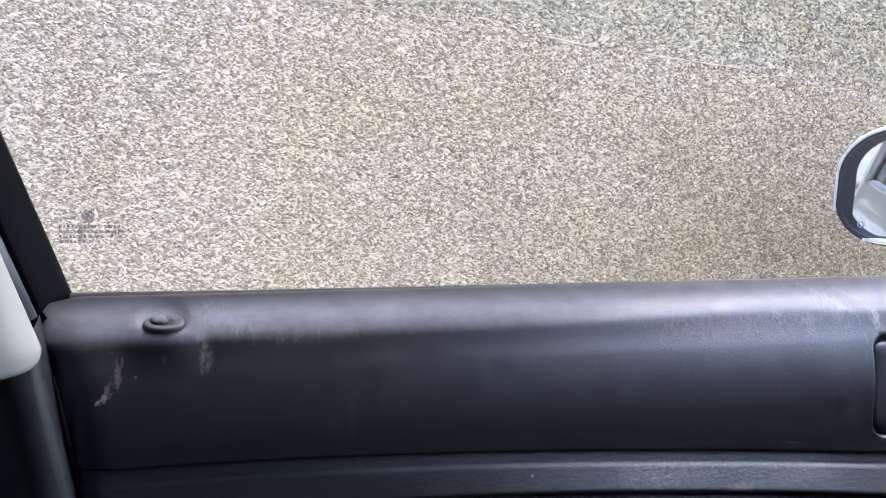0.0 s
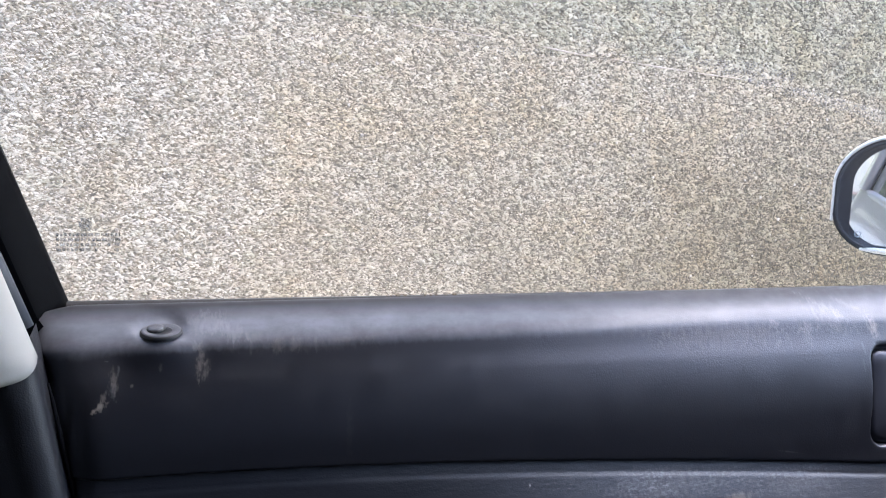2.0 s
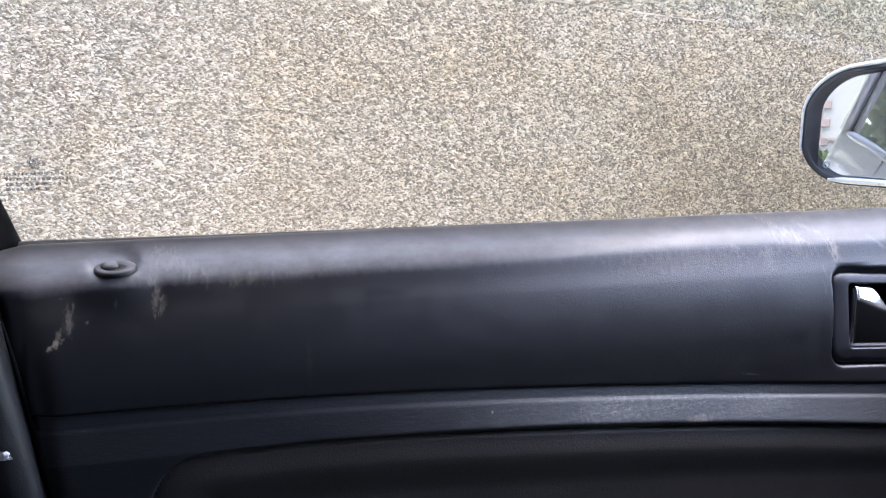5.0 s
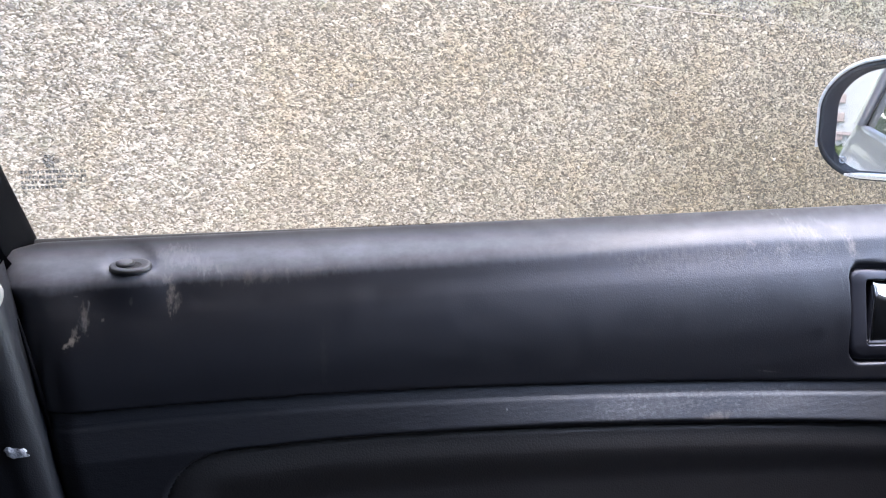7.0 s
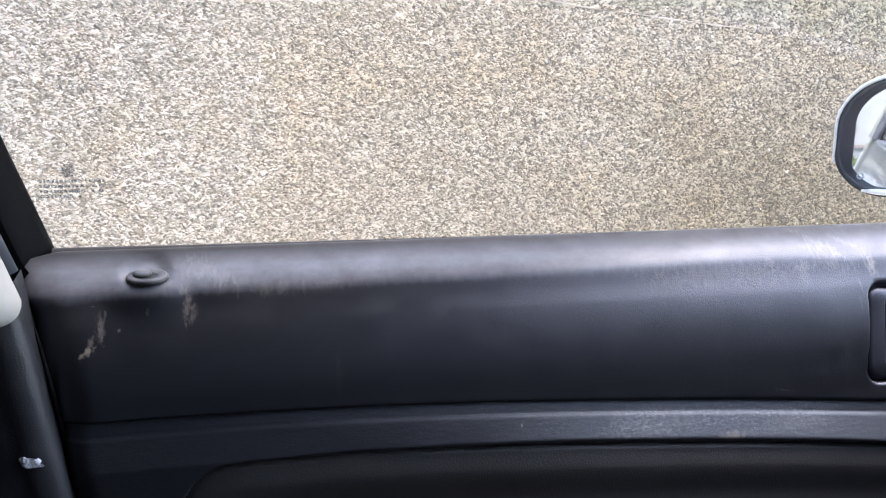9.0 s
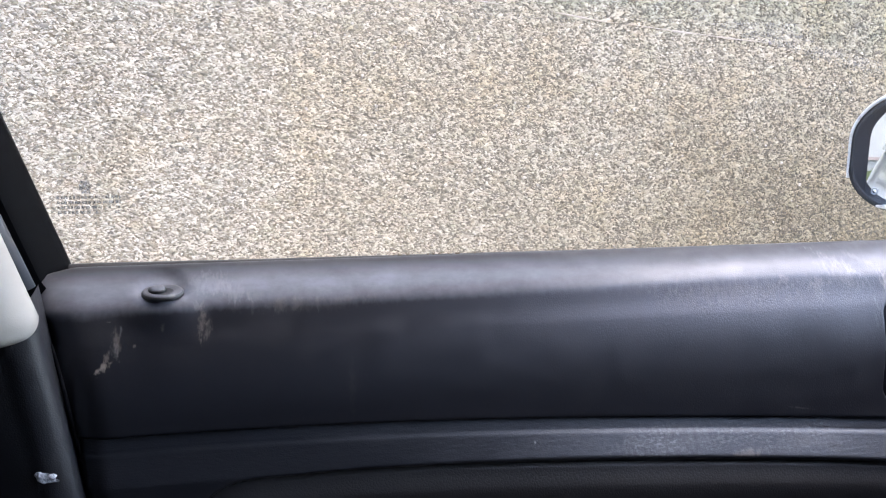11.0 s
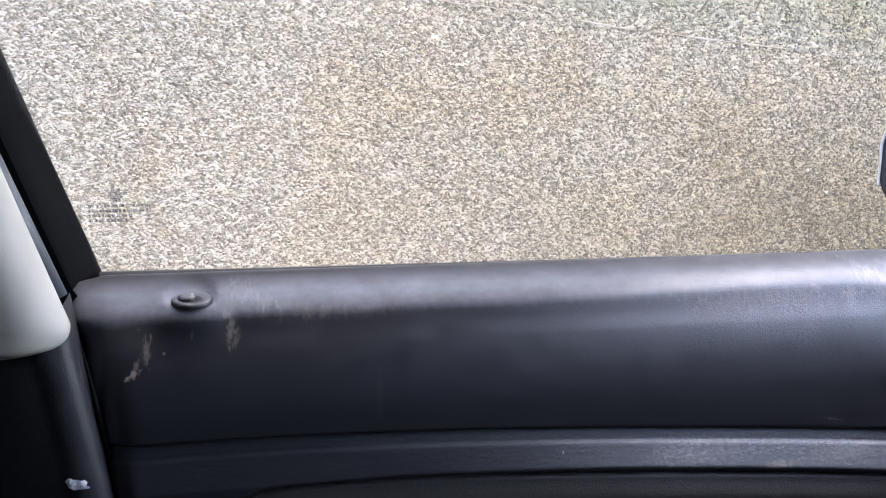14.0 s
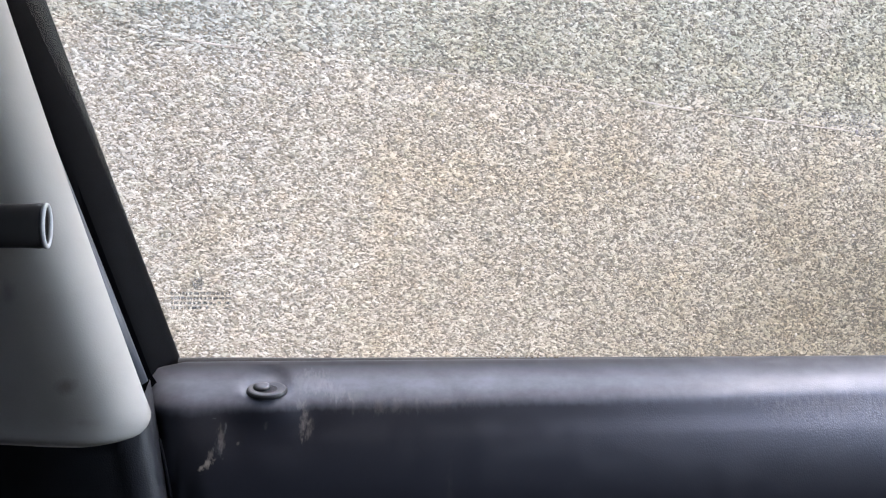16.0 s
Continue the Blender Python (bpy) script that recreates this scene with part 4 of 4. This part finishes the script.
def mirror_row(u0, u1, v0, v1, radii, depth):
    """A rounded outline on the mirror's face; its top falls away towards the outer end."""
    w, h = u1 - u0, v1 - v0
    row = []
    for x, y in rounded(w, h, radii, 12):
        k, top = (x + w / 2) / w, max(0.0, y / h + 0.5)
        row.append(MIR_M @ Vector(((u0 + u1) / 2 + x, (v0 + v1) / 2 + y + 0.034 * (k - 0.5) * top, depth)))
    return row


def outer_row(inset, depth):
    r = [max(q - inset * 0.9, 0.004) for q in (0.060, 0.05, 0.05, 0.058)]
    return mirror_row(-0.0010 + inset, 0.229 - inset, -0.0670 + inset, 0.0858 - inset, r, depth)


def glass_row(inset, depth):
    r = [max(q - inset * 0.9, 0.004) for q in (0.020, 0.04, 0.04, 0.046)]
    return mirror_row(0.0160 + inset, 0.221 - inset, -0.0573 + inset, 0.0772 - inset, r, depth)


bm = bmesh.new()
vs = sheet(bm, [outer_row(0.0042, -0.002), outer_row(0.0012, -0.004), outer_row(0.0, 0.000), outer_row(0.001, 0.02), outer_row(0.009, 0.05), outer_row(0.025, 0.075), outer_row(0.044, 0.085)], True)
bm.faces.new(vs[-1])
mir = part("door_mirror", bm, BLACK_TRIM, car, "black plastic mirror housing")
# silver shell over the housing, open at its lower outer corner
bm = bmesh.new()
rows = []
for inset, depth in ((0.0030, -0.0005), (0.0016, -0.0045), (-0.0014, -0.0040), (-0.0030, 0.0), (-0.0026, 0.020), (0.006, 0.052), (0.022, 0.078), (0.043, 0.088)):
    ring = outer_row(inset, depth)
    foot = MIR_M @ Vector((-0.0008 + inset * (0.9 if inset > 0 else 0.6), -0.0290, depth))
    rows.append([ring[13 + i] for i in range(39)] + [foot])
sheet(bm, rows)
part("mirror_shell", bm, SHELL, mir, "silver painted mirror shell")
bm = bmesh.new()
sheet(bm, [outer_row(0.0038, -0.0020), outer_row(0.0052, -0.0030), outer_row(0.0075, -0.0020), glass_row(-0.0035, 0.0060), glass_row(-0.0008, 0.0100), glass_row(0.0006, 0.0125)], True)
part("mirror_bezel", bm, BEZEL, mir, "dusty black bezel round the mirror glass")
bm = bmesh.new()
vs = sheet(bm, [glass_row(-0.0006, 0.0115), glass_row(0.0010, 0.0110)], True)
bm.faces.new(vs[-1])
part("mirror_glass", bm, MIRROR, mir, "mirror glass with the car's flank in it", smooth=False)
bm = bmesh.new()
tube(bm, [MIR_M @ Vector((0.0285 + 0.0036 * math.cos(a), -0.0445 + 0.0036 * math.sin(a), 0.0106)) for a in (2 * math.pi * k / 16 for k in range(17))], 0.0009, 6)
part("mirror_mark", bm, FLAKE, mir, "small pale ring marked on the glass")
bm = bmesh.new()
tube(bm, [MIR_M @ Vector((0.0385 + 0.018 * i, -0.0612 + 0.0001 * i, -0.0052)) for i in range(10)], [0.0015, 0.0036] + [0.0038] * 8, 10)
part("mirror_lip", bm, SHELL, mir, "bright lower lip of the mirror")
bm = bmesh.new()
tube(bm, [(0.905, 0.15, 0.955), (0.90, 0.11, 0.95), (0.89, 0.07, 0.945)], [0.03, 0.026, 0.03], 12)
part("mirror_arm", bm, BLACK_TRIM, mir)

# ---- centre pillar ----
def upper_trim():
    """Cream cover: flat face, a wide roll towards the door and a rounded lower corner."""
    bm = bmesh.new()
    rows = []
    zs = [0.9005, 0.9009, 0.9018, 0.9032, 0.905, 0.9075, 0.910, 0.9135, 0.9175, 0.923, 0.930] + [0.94 + 0.021 * i for i in range(21)]
    for z in zs:
        edge = -0.0712 - 0.345 * (z - 0.9175) + 0.07 * max(z - 0.9175, 0.0) ** 2
        if z < 0.9175:
            c = (0.9175 - z) / 0.0171
            edge = -0.0712 - 0.016 * (1 - math.sqrt(max(0.0, 1 - c * c)))
        curl = 0.007 * ease(0.908, 0.9005, z) ** 2
        row = [Vector((edge - 0.014, 0.024, z)), Vector((edge - 0.0048, 0.0, z))]
        for s in (0.0, 0.0006, 0.0015, 0.003, 0.005, 0.0075, 0.0105, 0.014, 0.018, 0.023, 0.029, 0.036, 0.046, 0.056, 0.07, 0.09, 0.115, 0.14):
            # the roll towards the door, a long quarter round; the face falls back again behind it
            roll = 0.024 * (1 - math.sqrt(max(0.0, 1 - max(0.0, 1 - s / 0.028) ** 2)))
            back = max(0.0, s - 0.022)
            roll += 5.0 * back ** 2 if back < 0.030 else 0.0045 + 0.30 * (back - 0.030)
            row.append(Vector((edge - s, -0.037 + roll + curl, z - 0.02 * max(s - 0.045, 0.0) * ease(0.97, 0.90, z))))
        rows.append(row)
    sheet(bm, rows)
    sheet(bm, [[p + Vector((0, 0.02, 0.002)) for p in rows[0]], rows[0]])
    return bm


pillar = part("pillar_cover", upper_trim(), CREAM, car, "cream plastic pillar cover, slightly stained")


def lower_trim():
    bm = bmesh.new()
    rows = []
    for i in range(41):
        z = 0.9280 - 0.500 * i / 40
        edge = -0.0725 + 0.17 * (0.902 - z)
        row = [Vector((edge - 0.004, 0.035, z)), Vector((edge - 0.001, 0.005, z)), Vector((edge, -0.008, z)), Vector((edge - 0.0022, -0.0125, z))]
        for s, d in ((0.006, -0.0155), (0.012, -0.0175), (0.017, -0.0178), (0.021, -0.0165), (0.027, -0.0155), (0.05, -0.0160), (0.09, -0.017), (0.2, -0.018), (0.33, -0.018)):
            row.append(Vector((edge - s, d + 0.40 * max(0.0, s - 0.05), z if s < 0.012 else min(z, 0.9015))))
        rows.append(row)
    sheet(bm, rows)
    return bm


lower = part("lower_pillar_cover", lower_trim(), GREY_TRIM, car, "black plastic lower pillar cover")
bm = bmesh.new()
rng = random.Random(9)
for dx, dz, rx, rz in ((0.0, 0.0, 0.0058, 0.0036), (0.0042, -0.0026, 0.0036, 0.0014), (-0.0046, 0.0022, 0.0026, 0.0020)):
    bmesh.ops.create_icosphere(bm, subdivisions=3, radius=1, matrix=Matrix.Translation((-0.0728 + dx, -0.0180, 0.8105 + dz)) @ Matrix.Diagonal((rx, 0.0009, rz, 1)))
for v in bm.verts:
    v.co += Vector([0.0010 * noise.noise(v.co * 400 + Vector((7 * k, 0, 0))) for k in range(3)]) * 1.5
part("scrape", bm, FLAKE, lower, "pale scraped spot on the plastic")

# Belt guide: a short open grey tube across the cover.
bm = bmesh.new()
C = Vector((-0.1220, -0.054, 1.0402))
ring = []
for x, r in ((-0.16, 0.0128), (-0.012, 0.0128), (-0.003, 0.0133), (0.0, 0.0128), (0.001, 0.0118), (-0.001, 0.0102), (-0.02, 0.0096), (-0.10, 0.0096)):
    ring.append([C + Vector((x, r * 0.62 * math.cos(a), r * math.sin(a) + 0.02 * x)) for a in (2 * math.pi * k / 28 for k in range(28))])
vs = sheet(bm, ring, True)
bm.faces.new(vs[-1])
guide = part("belt_guide", bm, DULL, pillar, "dull grey tubular belt guide")
bm = bmesh.new()
tube(bm, [C + Vector((0.0004, 0.0121 * 0.62 * math.cos(a), 0.0121 * math.sin(a))) for a in (2 * math.pi * k / 32 for k in range(33))], 0.0015, 8, False)
part("guide_rim", bm, RIM, guide, "pale rim of the tube")

bm = bmesh.new()
tube(bm, [lean(-0.0862, 0.024, 0.926, -0.354, 0.927 + 0.05 * i, -0.05) for i in range(10)], 0.0068, 12)
part("pillar_seal", bm, SEAL, pillar, "grey rubber door seal")
bm = bmesh.new()
tube(bm, [(-0.0690 + 0.17 * (0.89 - z), 0.008, z) for z in (0.893, 0.88, 0.85, 0.80, 0.72, 0.60, 0.45)], [0.0006, 0.0013, 0.0015, 0.0015, 0.0015, 0.0015, 0.0015], 8)
part("edge_welt", bm, RUBBER, lower, "thin grey rubber welt")

# Black outer panel of the pillar between the two side windows.
bm = bmesh.new()
slab(bm, [GL(-0.148, 0.895), GL(-0.076, 0.895), GL(-0.236, 1.345), GL(-0.245, 1.345)], 0.006)
part("pillar_panel", bm, BLACK_TRIM, car, "black outer pillar panel", smooth=False)

# Black filler sheet, added behind the trim to keep the pillar-door gap dark.
bm = bmesh.new()
sheet(bm, [[Vector((-0.26, 0.045, z)), Vector((-0.058 - 0.36 * max(z - 0.89, 0) - 0.010 * ease(0.90, 0.93, z), 0.045, z))] for z in (0.40, 0.70, 0.89, 0.93, 1.15, 1.36)])
part("body_flange", bm, RUBBER, car)

# Some larger stones stand out of the dash, each a piece of its own.
rng = random.Random(21)
shapes = []
for k in range(6):
    bm = bmesh.new()
    low = [bm.verts.new((0.0072 * rng.uniform(0.8, 1.2) * math.cos(a) * 1.35, 0.001, 0.0072 * rng.uniform(0.8, 1.2) * math.sin(a))) for a in (2 * math.pi * i / 7 for i in range(7))]
    high = [bm.verts.new((v.co.x * rng.uniform(0.5, 0.7), -0.0055 * rng.uniform(0.8, 1.2), v.co.z * rng.uniform(0.5, 0.7))) for v in low]
    bm.faces.new(high)
    for i in range(7):
        bm.faces.new((low[i], low[(i + 1) % 7], high[(i + 1) % 7], high[i]))
    me = bpy.data.meshes.new("stone")
    bm.to_mesh(me)
    bm.free()
    me.materials.append(STONE.m)
    shapes.append(me)
for k in range(280):
    ob = new("stone", shapes[k % 6])
    ob.parent = wall
    ob.matrix_basis = pose(rng.uniform(-0.7, 2.6), 0, rng.uniform(0.5, 1.7), 0, rng.uniform(-40, 40), 0) @ Matrix.Scale(rng.uniform(0.55, 0.9), 4)
